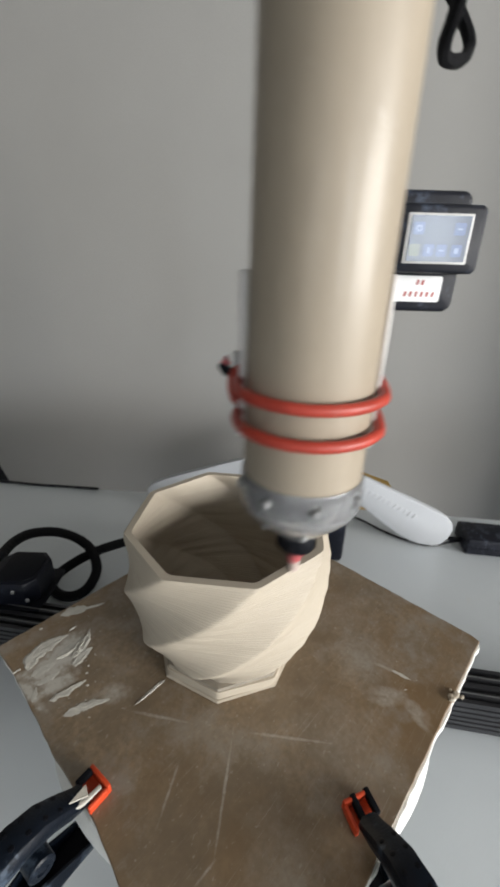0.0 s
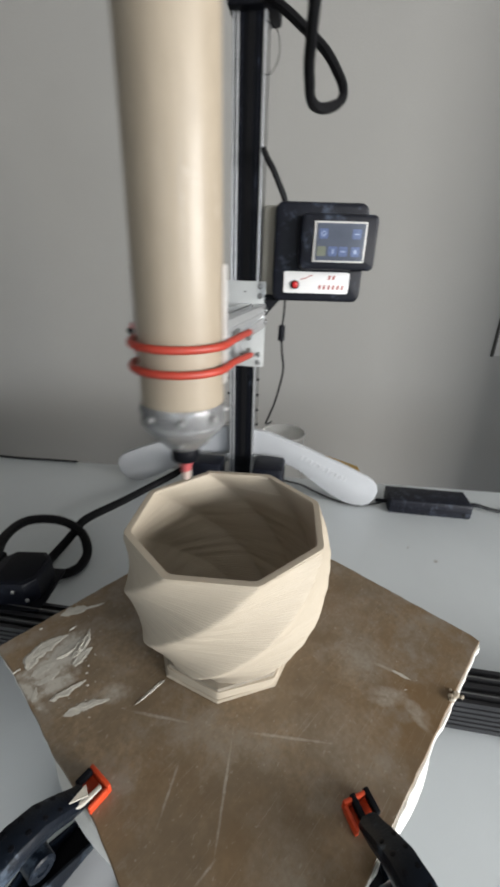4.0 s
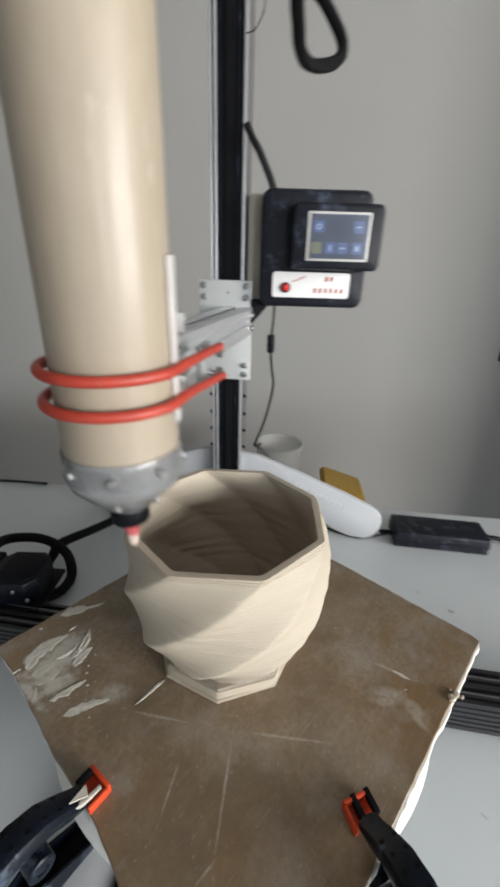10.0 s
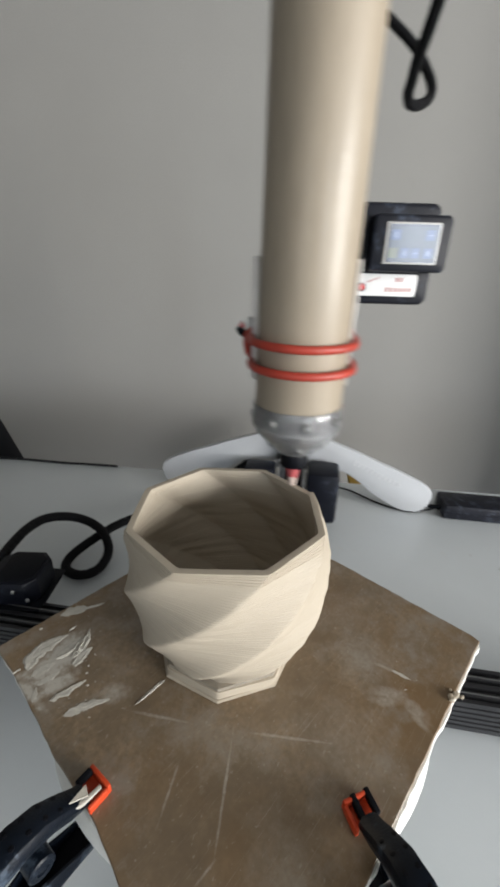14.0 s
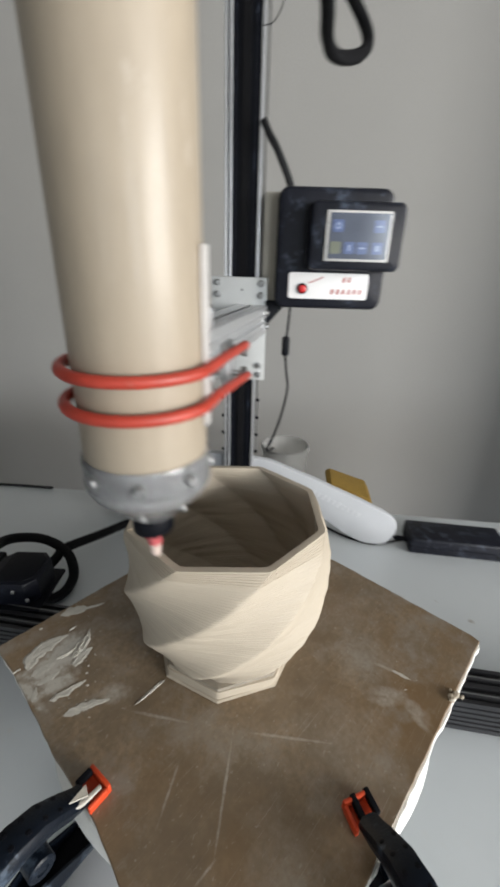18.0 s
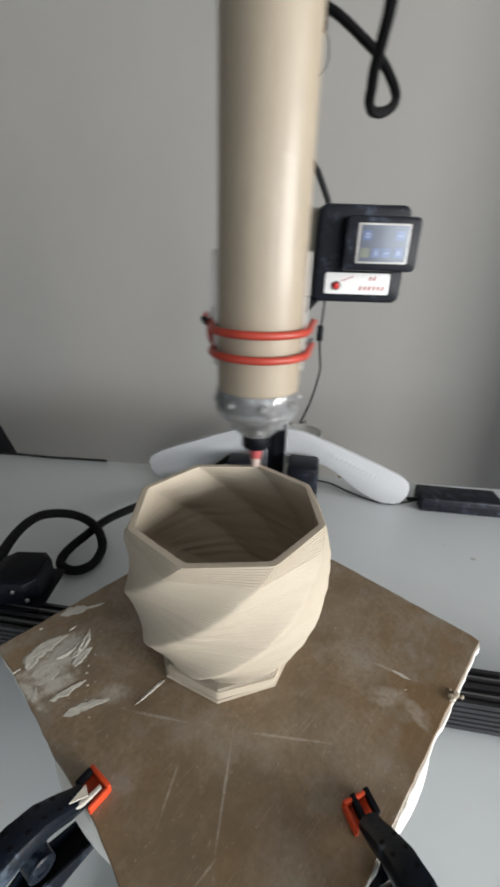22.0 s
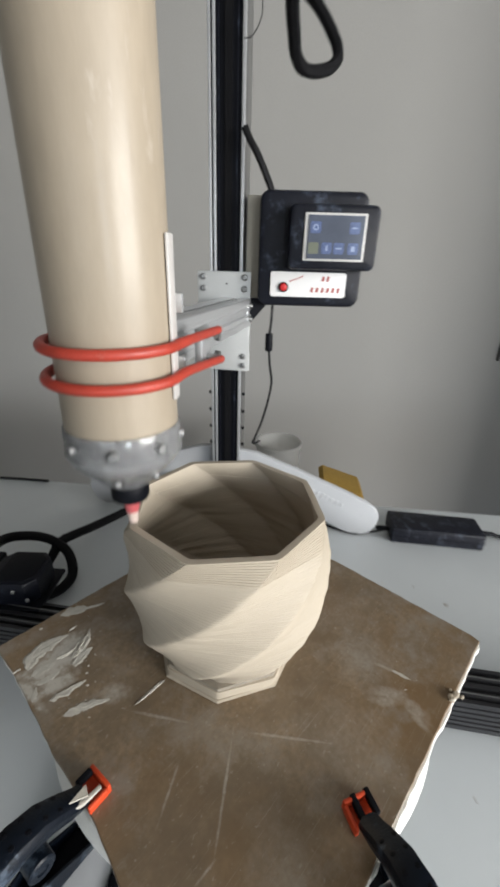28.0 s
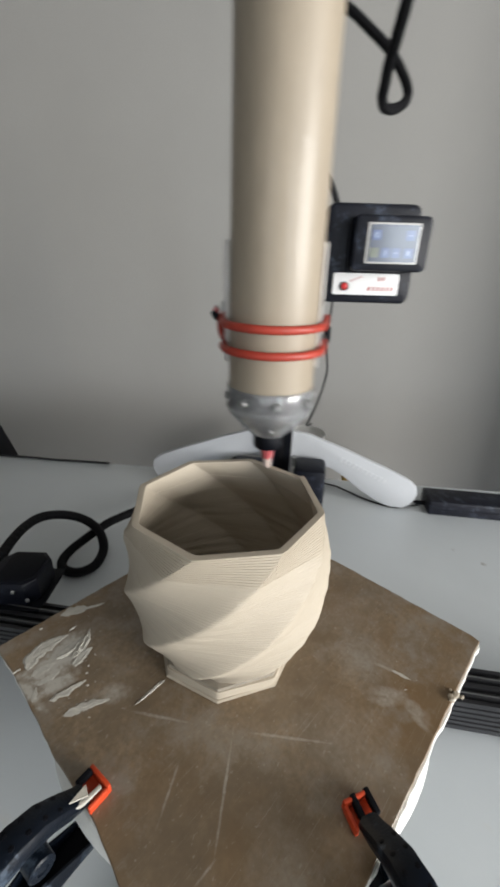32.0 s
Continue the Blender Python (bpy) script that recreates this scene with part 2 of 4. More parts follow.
def screw_head(r=0.0042, h=0.0028):
    """Button head with a hexagon socket, facing -y."""
    return lathe([(0, h * 0.45), (r * 0.42, h * 0.45), (r * 0.5, h), (r * 0.8, h * 0.9), (r, h * 0.45), (r, 0), (0, 0)], 14, pose(0, 0, 0, 90, 0, 0))


def cyl(r, z0, z1, n=24, bevel=0.0):
    e = bevel
    return lathe([(0, z0), (r - e, z0), (r, z0 + e), (r, z1 - e), (r - e, z1), (0, z1)], n) if e else lathe([(0, z0), (r, z0), (r, z1), (0, z1)], n)


# ---- room ----
RX0, RX1, RY0, RY1, RZ0, RZ1 = -5.5, 3.2, -4.0, 1.50, -0.75, 2.6
tagged(part("floor", box(RX0 - 0.2, RX1 + 0.2, RY0 - 0.2, RY1 + 0.2, RZ0 - 0.1, RZ0), M_FLOOR), "dark worn vinyl floor of the workroom", "floor", kind="structure")
tagged(part("ceiling", box(RX0 - 0.2, RX1 + 0.2, RY0 - 0.2, RY1 + 0.2, RZ1, RZ1 + 0.1), M_CEIL), "plain grey painted ceiling", "ceiling", kind="structure")
tagged(part("wall_north", box(RX0 - 0.2, RX1 + 0.2, RY1, RY1 + 0.15, RZ0, RZ1), M_WALL), "plain grey painted wall behind the table", "wall", kind="structure")
tagged(part("wall_west", box(RX0 - 0.15, RX0, RY0, RY1, RZ0, RZ1), M_WHITEWALL), "plain light grey painted side wall", "wall", kind="structure")
WZ0, WZ1 = 0.20, 1.45


def wall_with_openings(u0, u1, w0, w1, gaps, along):
    """A wall from u0 to u1, w0 to w1 thick, with window openings between WZ0 and WZ1."""
    bm = bmesh.new()
    edges = [u0] + [e for g in gaps for e in g] + [u1]
    cells = [(a, b, RZ0, RZ1) for a, b in zip(edges[::2], edges[1::2])]
    cells += [(a, b, z0, z1) for a, b in gaps for z0, z1 in ((RZ0, WZ0), (WZ1, RZ1))]
    for a, b, z0, z1 in cells:
        if along == "x":
            box(a, b, w0, w1, z0, z1, bm=bm)
        else:
            box(w0, w1, a, b, z0, z1, bm=bm)
    return bm


def window(name, a, b, w, along):
    """White frame bars in an opening, w being the near face of the frame."""
    win = thing(name, "unseen white painted window letting in daylight", "window", kind="structure")
    mid, e = (a + b) / 2, 0.055
    for u0, u1, z0, z1 in ((a, a + e, WZ0, WZ1), (b - e, b, WZ0, WZ1), (a + e, b - e, WZ0, WZ0 + e), (a + e, b - e, WZ1 - e, WZ1), (mid - 0.03, mid + 0.03, WZ0 + e, WZ1 - e)):
        bx = (u0, u1, w, w + 0.05) if along == "x" else (w, w + 0.05, u0, u1)
        part("window_frame", box(*bx, z0, z1, bevel=0.004), M_FRAME, win)


SOUTH, EAST = [(-2.5, 0.1), (1.35, 2.25)], [(-3.6, -0.8)]
tagged(part("wall_south", wall_with_openings(RX0 - 0.2, RX1 + 0.2, RY0 - 0.15, RY0, SOUTH, "x"), M_WHITEWALL), "light grey painted wall with two window openings", "wall", kind="structure")
tagged(part("wall_east", wall_with_openings(RY0, RY1, RX1, RX1 + 0.15, EAST, "y"), M_WHITEWALL), "light grey painted wall with a wide window opening", "wall", kind="structure")
# unseen blocker, added to darken the right end of the back wall
tagged(part("wall_return", box(1.50, 1.62, 0.70, RY1 - 0.003, RZ0, RZ1), M_WALL), "unseen grey wall end added to shade the back wall's right side", "wall", kind="structure")
window("window_1", *EAST[0], RX1 + 0.03, "y")
window("window_2", *SOUTH[1], RY0 - 0.09, "x")
# frame round the added fill light
window("fill_window", *SOUTH[0], RY0 - 0.09, "x")

# ---- table ----
TABLE = pose(0, 0, 0, 0, 0, -5.2)
table = thing("work_table", "white laminate work table with pale smudges", "table", TABLE)
part("tabletop", box(-1.25, 1.15, -0.75, 0.447, -0.03, 0, 0.002), M_TABLE, table)
for x, y, r in ((0.335, 0.205, 0.0034), (0.30, 0.235, 0.0016), (0.285, -0.02, 0.0014), (-0.235, 0.29, 0.0015), (0.40, 0.12, 0.0012)):
    part("clay_fleck", lathe([(0, 0.0006), (r * 0.6, 0.0005), (r, 0.0001)], 9), M_EDGE, table, "small grey fleck on the tabletop", m=pose(x, y, 0, 0, 0, 40 * x))
for x, y in ((-1.18, -0.68), (1.08, -0.68), (-1.18, 0.38), (1.08, 0.38)):
    part("leg", box(x - 0.025, x + 0.025, y - 0.025, y + 0.025, -0.75, -0.03, 0.004), M_EDGE, table)

# ---- clay printer ----
MACH = pose(0.0425, 0.352, 0, 0, 0, -8.4)
printer = thing("clay_printer", "upright clay printer with tan tube and white feet", "printer", MACH)
# column: an aluminium extrusion with bright edges and a black belt channel between them
CX0, CX1 = -0.0248, 0.0202
part("column", box(CX0, CX1, 0.0045, 0.046, 0.004, 0.715, 0.0008), M_COLUMN, printer, "aluminium extrusion column")
for x0, x1, y0, lab in ((CX0, -0.0216, 0.0, "bright aluminium edge"), (-0.0196, -0.0158, 0.001, "bright aluminium edge"), (0.0160, CX1, 0.0, "bright aluminium edge")):
    part("column_edge", box(x0, x1, y0, 0.0044, 0.004, 0.715, 0.0006), M_ALU, printer, lab)
part("edge_groove", box(-0.0215, -0.0197, 0.0030, 0.0044, 0.004, 0.715), M_BLACK, printer, "dark groove beside the channel")
part("belt_channel", box(-0.0157, 0.0159, 0.0026, 0.0044, 0.03, 0.715), M_BLACK, printer, "black belt channel")
part("drive_belt", box(-0.0045, 0.0045, 0.0006, 0.0020, 0.03, 0.715), M_HOSE, printer, "black toothed drive belt")
for x in (-0.0125, 0.0105):
    part("channel_rib", box(x - 0.0010, x + 0.0010, 0.0014, 0.0026, 0.03, 0.715), M_DUSTY, printer)
for x, s in ((CX0 - 0.0012, -1), (CX1 + 0.0012, 1)):
    for z in (0.15, 0.178, 0.206, 0.234):
        part("bolt", cyl(0.0024, 0, 0.004, 10), M_BLACK, printer, m=pose(x, 0.008, z, 0, s * 90, 0))
part("top_cap", box(-0.030, 0.034, -0.012, 0.05, 0.709, 0.76, 0.004), M_BLACK, printer, "black plastic cap on the column")
# base motor block and bracket, black
part("base_block", box(-0.0262, 0.0215, -0.013, -0.0006, 0.0, 0.040, 0.003), M_BLACK, printer, "black block at the column foot")
part("motor_housing", box(0.027, 0.0815, -0.062, -0.002, 0.0, 0.096, 0.007), M_DUSTY, printer, "dusty black motor housing")
part("terminal_box", box(-0.085, -0.032, -0.045, -0.004, 0.0, 0.088, 0.004), M_DUSTY, printer, "small black terminal box")
for x in (-0.0285, 0.0235):
    part("column_clip", box(x - 0.003, x + 0.003, -0.006, 0.006, 0.075, 0.092, 0.001), M_STEEL, printer, "bright clip beside the column", m=pose(0, 0, 0))
part("base_beam", box(-0.0405, 0.012, -0.64, -0.054, 0.0, 0.012, 0.0015), M_FOOT, printer, "flat white base beam under the bed")
part("base_rail", box(0.0125, 0.022, -0.64, -0.064, 0.0, 0.014, 0.001), M_BLACK, printer, "black base rail")
part("side_bracket", box(0.0232, 0.0262, -0.010, -0.0035, 0.0, 0.070, 0.001), M_STEEL, printer, "bent zinc bracket")


def foot_plate(s):
    """A tall root at the column, an arch below, a rounded toe at the table."""
    pts = [(0.012, 0.140), (0.05, 0.136), (0.12, 0.112), (0.16, 0.096), (0.20, 0.081), (0.241, 0.063)]
    toe = [(0.252, 0.056), (0.2600, 0.047), (0.2625, 0.036), (0.2590, 0.021), (0.250, 0.008), (0.238, 0.002), (0.220, 0.0015)]
    under = [(0.20, 0.0070), (0.178, 0.0175), (0.155, 0.032), (0.135, 0.047), (0.115, 0.061), (0.095, 0.072), (0.07, 0.078), (0.012, 0.078)]
    reach = 0.975 if s > 0 else 1.0
    return prism([(s * x * reach, z) for x, z in pts + toe + under], 0.012, 0.0022)


for s, yy in ((1, 0.012), (-1, 0.022)):
    f = part("foot", foot_plate(s), M_FOOT, printer, "white plastic outrigger foot", m=pose(0.0, yy, 0))
    if s == 1:
        for i in range(11):
            h = 0.008 if i % 3 else 0.010
            x = 0.112 + i * 0.0081
            z = 0.092 - i * 0.0037
            part("raised_mark", box(-0.0022, 0.0022, -0.0004, 0.0004, -h / 2, h / 2, 0.0003, 1), M_EMBOSS, f, "raised unreadable lettering",
                 m=pose(x, -0.0062, z, 0, 22 + (i % 4) * 6, 0))

# controller on the column's side, facing the bed
INV = MACH.inverted()


def at_room(x, y, z, rz=0):
    return INV @ pose(x, y, z, 0, 0, rz)


part("side_panel", box(-0.012, 0.012, 0, 0.03, 0.366, 0.497, 0.002), M_BEIGE, printer, "beige plastic mounting panel", m=at_room(0.0795, 0.3485, 0))
ctrl = part("controller_box", prism(rounded(0.0835, 0.2155, 0.3680, 0.4995, 0.012), 0.030, 0.005), M_DUSTY, printer, "dusty black controller housing", m=at_room(0, 0.334, 0))
part("screen_housing", prism(rounded(0.119, 0.2255, 0.4125, 0.4835, 0.008), 0.026, 0.004), M_DUSTY, ctrl, "raised black screen housing", m=pose(0, -0.0225, 0))
fr = prism(rounded(0.1365, 0.2095, 0.4225, 0.4740, 0.001, 2), 0.003, 0.0006)
part("screen_border", fr, M_BEZEL, ctrl, "thin white screen border", m=pose(0, -0.0360, 0))
part("screen", box(0.1405, 0.2068, -0.0006, 0.0006, 0.4250, 0.4715), M_SCREEN, ctrl, "lit dark screen", m=pose(0, -0.0379, 0))
for x, z, m_ in ((0.1495, 0.4585, M_ICON), (0.1955, 0.4585, M_ICON), (0.1480, 0.4365, M_ICON2), (0.1640, 0.4365, M_ICON), (0.1785, 0.4365, M_ICON), (0.1955, 0.4365, M_ICON)):
    ic = part("icon", prism(rounded(-0.0062, 0.0062, -0.0062, 0.0062, 0.0015, 2), 0.0004), m_, ctrl, "glowing screen icon", m=pose(x, -0.0388, z))
part("icon_mark", lathe([(0.0018, 0), (0.0034, 0), (0.0034, 0.0003), (0.0018, 0.0003)], 14, pose(0, 0, 0, 90, 0, 0), True), M_ICON3, ctrl, m=pose(0.1495, -0.0391, 0.4585))
for x, dx, dz_ in ((0.164, 0.0012, 0.003), (0.1785, 0.0034, 0.0008), (0.1955, 0.0022, 0.0028), (0.1955, 0.003, 0.0008)):
    part("icon_mark", box(-dx, dx, -0.0002, 0.0002, -dz_, dz_), M_ICON3, ctrl, m=pose(x, -0.0391, 0.4365 if dz_ != 0.0008 or dx > 0.0032 else 0.4585))
lab = part("label_plate", prism(rounded(0.0995, 0.1965, 0.3795, 0.4095, 0.003, 3), 0.002, 0.0004), M_LABEL, ctrl, "white label plate with red print", m=pose(0, -0.0158, 0))
part("button_ring", lathe([(0.0062, 0), (0.0062, 0.003), (0.0050, 0.0036), (0.0045, 0.003), (0.0045, 0)], 20, pose(0, 0, 0, 90, 0, 0)), M_BLACK, ctrl, m=pose(0.1165, -0.0166, 0.3912))
part("button", lathe([(0, 0.0042), (0.003, 0.0040), (0.0045, 0.003), (0.0045, 0)], 20, pose(0, 0, 0, 90, 0, 0)), M_BUTTON, ctrl, "red push button", m=pose(0.1165, -0.0166, 0.3912))
for i in range(5):
    part("red_mark", box(-0.0013, 0.0013, -0.0002, 0.0002, -0.0009, 0.0009), M_REDINK, ctrl, m=pose(0.1255 + i * 0.0036, -0.0170, 0.3985 + i * 0.0014, 0, -22, 0))
for i in range(2):
    part("red_mark", box(-0.0016, 0.0016, -0.0002, 0.0002, -0.0030, 0.0030, 0.0001, 1), M_REDINK, ctrl, "red logo shape", m=pose(0.167 + i * 0.0062, -0.0170, 0.4020, 0, 14, 0))
for i in range(6):
    part("red_mark", box(-0.0016, 0.0016, -0.0002, 0.0002, -0.0030, 0.0030, 0.0001, 1), M_REDINK, ctrl, "red logo shape", m=pose(0.1535 + i * 0.0068, -0.0170, 0.3885, 0, 14, 0))
part("wedge", prism([(0.0690, 0.3400), (0.0735, 0.3430), (0.0960, 0.3690), (0.0960, 0.3745), (0.0690, 0.3745)], 0.016, 0.001), M_BLACK, printer, "black lower bracket", m=at_room(0.002, 0.349, 0))


def cable(name, pts, r, parent, label, material=M_CABLE, room=True, per=8, n=8):
    path = smooth_path(pts, per)
    if room:
        path = [INV @ p for p in path]
    return part(name, sweep(path, r, n), material, parent, label)


cable("signal_cable", [(0.0625, 0.338, 0.5630), (0.0700, 0.335, 0.5490), (0.079, 0.332, 0.535), (0.0945, 0.332, 0.505), (0.098, 0.334, 0.492)], 0.0042, printer, "black cable into the controller")
cable("power_lead", [(0.1045, 0.333, 0.374), (0.1035, 0.332, 0.345), (0.1015, 0.332, 0.318), (0.1045, 0.334, 0.285), (0.108, 0.336, 0.255), (0.0985, 0.338, 0.205), (0.0870, 0.343, 0.168), (0.0835, 0.347, 0.1580), (0.0870, 0.352, 0.1540), (0.0945, 0.358, 0.1560)], 0.0017, printer, "thin black power lead")
part("ferrite", lathe([(0.0017, -0.0125), (0.0045, -0.012), (0.0052, -0.010), (0.0052, 0.010), (0.0045, 0.012), (0.0017, 0.0125)], 14), M_BLACK, printer, "black ferrite bead", m=at_room(0.1017, 0.332, 0.318))
cable("loop_cable", [(0.052, 0.30, 0.700), (0.078, 0.285, 0.683), (0.105, 0.278, 0.6625), (0.1306, 0.2708, 0.6400), (0.1476, 0.265, 0.6157), (0.1520, 0.258, 0.601), (0.1492, 0.252, 0.5915), (0.140, 0.238, 0.5818), (0.125, 0.220, 0.5738), (0.1145, 0.209, 0.5730),
                     (0.1075, 0.192, 0.5757), (0.1045, 0.175, 0.5803), (0.1010, 0.1556, 0.5880), (0.099, 0.130, 0.5985), (0.096, 0.100, 0.620), (0.08, 0.06, 0.66), (0.05, 0.03, 0.72), (0.036, 0.02, 0.79)], 0.0053, printer, "hanging black braided cable loop", M_HOSE)
cable("thin_wire", [(0.062, 0.335, 0.692), (0.076, 0.33, 0.680), (0.079, 0.33, 0.658), (0.070, 0.332, 0.642), (0.060, 0.335, 0.640)], 0.0006, printer, "thin loose wire")

# carriage: plate, arm, clamp channel, tube and nozzle; it climbs with the pot. Heights are those at 16 s.
carriage = part("carriage_plate", box(-0.0405, 0.0328, -0.0065, -0.0005, 0.2665, 0.4005, 0.0012), M_PLATE, printer, "satin aluminium carriage plate")
for x in (-0.0325, 0.0245):
    for z in (0.3935, 0.3790, 0.2875, 0.2745):
        part("bolt", screw_head(0.0042, 0.003), M_STEEL, carriage, "steel button-head bolt", m=pose(x, -0.0065, z))
part("pin_hole", cyl(0.0012, 0, 0.0006, 8), M_BLACK, carriage, m=pose(0.0, -0.0064, 0.385, 90, 0, 0))
# arm: T-slot extrusion towards the tube
aw, az0, az1 = 0.0195, 0.3315, 0.3675
zc, hz = (az0 + az1) / 2, (az1 - az0) / 2
t_slot = [(0.0, hz - 0.008), (0.007, hz - 0.008), (0.007, hz - 0.003), (0.0032, hz - 0.003), (0.0032, hz - 0.0004), (0.0040, hz), (0.0085, hz), (0.0092, hz - 0.0010), (0.0108, hz - 0.0010), (0.0115, hz), (aw - 0.001, hz), (aw, hz - 0.001),
          (aw, 0.0100), (aw - 0.0012, 0.0092), (aw - 0.0012, 0.0072), (aw, 0.0064), (aw, 0.0032), (aw - 0.005, 0.0032), (aw - 0.005, -0.0032), (aw, -0.0032), (aw, -0.0064), (aw - 0.0012, -0.0072), (aw - 0.0012, -0.0092), (aw, -0.0100), (aw, -hz + 0.001), (aw - 0.001, -hz)]
slot = t_slot + [(-x, z) for x, z in t_slot[:0:-1]]
bm = bmesh.new()
n_ = [bm.verts.new((x + 0.0145, -0.0066, zc + z)) for x, z in slot]
f_ = [bm.verts.new((x - 0.004, -0.285, zc + z)) for x, z in slot]
bm.faces.new(n_), bm.faces.new(f_)
for i in range(len(slot)):
    j = (i + 1) % len(slot)
    bm.faces.new((n_[i], n_[j], f_[j], f_[i]))
part("arm", bm, M_ARM, carriage, "slotted aluminium arm")
for z in (0.3415, 0.3585):
    part("corner_bolt", lathe([(0, 0.004), (0.0028, 0.0036), (0.0036, 0.002), (0.0036, -0.004), (0, -0.004)], 12), M_STEEL, carriage, "bright bolt head on the arm", m=pose(0.0340, -0.015, z, 0, 90, 0))
AX = INV @ Vector((-0.0012, -0.003, 0))
ax_pose = pose(AX.x, AX.y, 0)
for x, half in ((-0.0368, 0.0022), (0.0354, 0.0010)):
    part("channel_flange", box(-half, half, -0.0045, 0.0045, 0.3335, 0.4225, 0.0009), M_FLANGE, carriage, "bright aluminium clamp flange", m=ax_pose @ pose(x, 0.004 if x < 0 else 0.002, 0))
part("channel_back", box(-0.020, 0.020, 0.0, 0.006, 0.330, 0.395, 0.001), M_ARM, carriage, m=ax_pose @ pose(0, 0.040, 0))
for z in (0.345, 0.385):
    part("channel_web", box(-0.0300, 0.0300, 0.0, 0.003, z - 0.006, z + 0.006, 0.0006), M_ARM, carriage, m=ax_pose @ pose(0, 0.0365, 0))
TR = 0.0342
part("clay_tube", lathe([(TR - 0.004, 0.3155), (TR - 0.0006, 0.3155), (TR, 0.3161), (TR - 0.0002, 0.40), (TR - 0.0009, 0.52), (TR - 0.0010, 0.86), (TR - 0.004, 0.86)], 64, None, True), M_TUBE, carriage, "glossy tan plastic clay tube", m=ax_pose)
part("end_cap", lathe([(0.0085, 0.2740), (0.0135, 0.2735), (0.0165, 0.2760), (0.0225, 0.2825), (0.0290, 0.2890), (0.0335, 0.2940), (0.0352, 0.2975), (0.0356, 0.3000), (0.0356, 0.3164), (0.0350, 0.3174), (0.0344, 0.3174), (0.0343, 0.3154), (0.0325, 0.3150), (0.0322, 0.3000), (0.0300, 0.2960), (0.0210, 0.2870), (0.0140, 0.2800), (0.0085, 0.2790)], 64, None, True), M_CLEAR, carriage, "clear acrylic tube end cap smeared with clay", m=ax_pose)
part("cap_rim", lathe([(0.0357, 0.2985), (0.0362, 0.2992), (0.0362, 0.3012), (0.0357, 0.3018)], 64, None, True), M_CLEAR, carriage, "raised rim of the clear cap", m=ax_pose)
part("clay_fill", lathe([(0, 0.2795), (0.0125, 0.2805), (0.0195, 0.2870), (0.0285, 0.2965), (0.0305, 0.3005), (0.0305, 0.3120), (0.0300, 0.40), (0, 0.40)], 40), M_GREYCLAY, carriage, "grey clay inside the cap", m=ax_pose)
for k in range(8):
    a = radians(15 + 45 * k)
    part("cap_screw", lathe([(0, 0.0022), (0.0024, 0.0020), (0.0031, 0.0008), (0.0031, -0.004), (0, -0.004)], 12), M_SCREW, carriage, "cap screw", m=ax_pose @ pose(0.0357 * math.cos(a), 0.0357 * math.sin(a), 0.3080) @ pose(0, 0, 0, 0, 90, math.degrees(a)))
for k in range(6):
    a = radians(40 + 60 * k)
    part("lower_screw", lathe([(0, 0.0020), (0.0020, 0.0016), (0.0024, 0.0006), (0.0024, -0.003), (0, -0.003)], 10), M_SCREW, carriage, "cap screw", m=ax_pose @ pose(0.0240 * math.cos(a), 0.0240 * math.sin(a), 0.2840) @ pose(0, 0, 0, 0, 135, math.degrees(a)))
part("nozzle_nut", lathe([(0, 0.2748), (0.0118, 0.2748), (0.0126, 0.2735), (0.0126, 0.2630), (0.0116, 0.2614), (0.0065, 0.2608), (0, 0.2608)], 28), M_BLACK, carriage, "black nozzle nut", m=ax_pose)
part("nozzle", lathe([(0, 0.2610), (0.0066, 0.2610), (0.0060, 0.2575), (0.0044, 0.2500), (0, 0.2500)], 20), M_PINK, carriage, "pink tapered plastic nozzle", m=ax_pose)
part("nozzle_tip", lathe([(0, 0.2502), (0.0043, 0.2502), (0.0032, 0.2412), (0, 0.2412)], 16), M_TIP, carriage, "whitish clay-smeared nozzle tip", m=ax_pose)


def band(z, slack_r, back_r):
    """A rubber tube looped round the front of the clay tube, its two ends drawn back along the arm."""
    r = TR + 0.0049
    pts = [Vector((r + 0.003, back_r, z + slack_r)), Vector((r + 0.0012, back_r * 0.55, z + slack_r * 0.5)), Vector((r + 0.0004, 0.012, z))]
    pts += [Vector((r * math.cos(radians(a)), r * math.sin(radians(a)), z - 0.0006 * math.sin(radians(-a)))) for a in range(-15, -226, -15)]
    return sweep(smooth_path(pts, 4), 0.0031, 12)


for z, sl, br in ((0.3660, -0.003, 0.084), (0.3478, -0.009, 0.094)):
    part("rubber_band", band(z, sl, br), M_RED, carriage, "red rubber tube strapped round the clay tube", m=ax_pose)
part("rubber_band", sweep(smooth_path([(-0.0330, 0.0240, 0.3665), (-0.0400, 0.0185, 0.3690), (-0.0440, 0.0140, 0.3655), (-0.0445, 0.0130, 0.3575), (-0.0425, 0.0160, 0.3500), (-0.0370, 0.0215, 0.3470)], 5), 0.0032, 12), M_RED, carriage, m=ax_pose)
hook = part("hook", prism([(-0.0600, 0.3745), (-0.0570, 0.3700), (-0.0500, 0.3665), (-0.0430, 0.3640), (-0.0430, 0.3690), (-0.0480, 0.3730), (-0.0525, 0.3745), (-0.0555, 0.3785), (-0.0585, 0.3768)], 0.0045, 0.0012), M_BLACK, carriage, "small black hook holding the strap", m=ax_pose @ pose(0.0040, 0.0240, -0.0065))
part("hook_tip", prism([(-0.0584, 0.3770), (-0.0535, 0.3750), (-0.0518, 0.3765), (-0.0552, 0.3815)], 0.0052, 0.001), M_PINK, hook, "dull red hook tip", m=pose(0, 0.0004, 0))
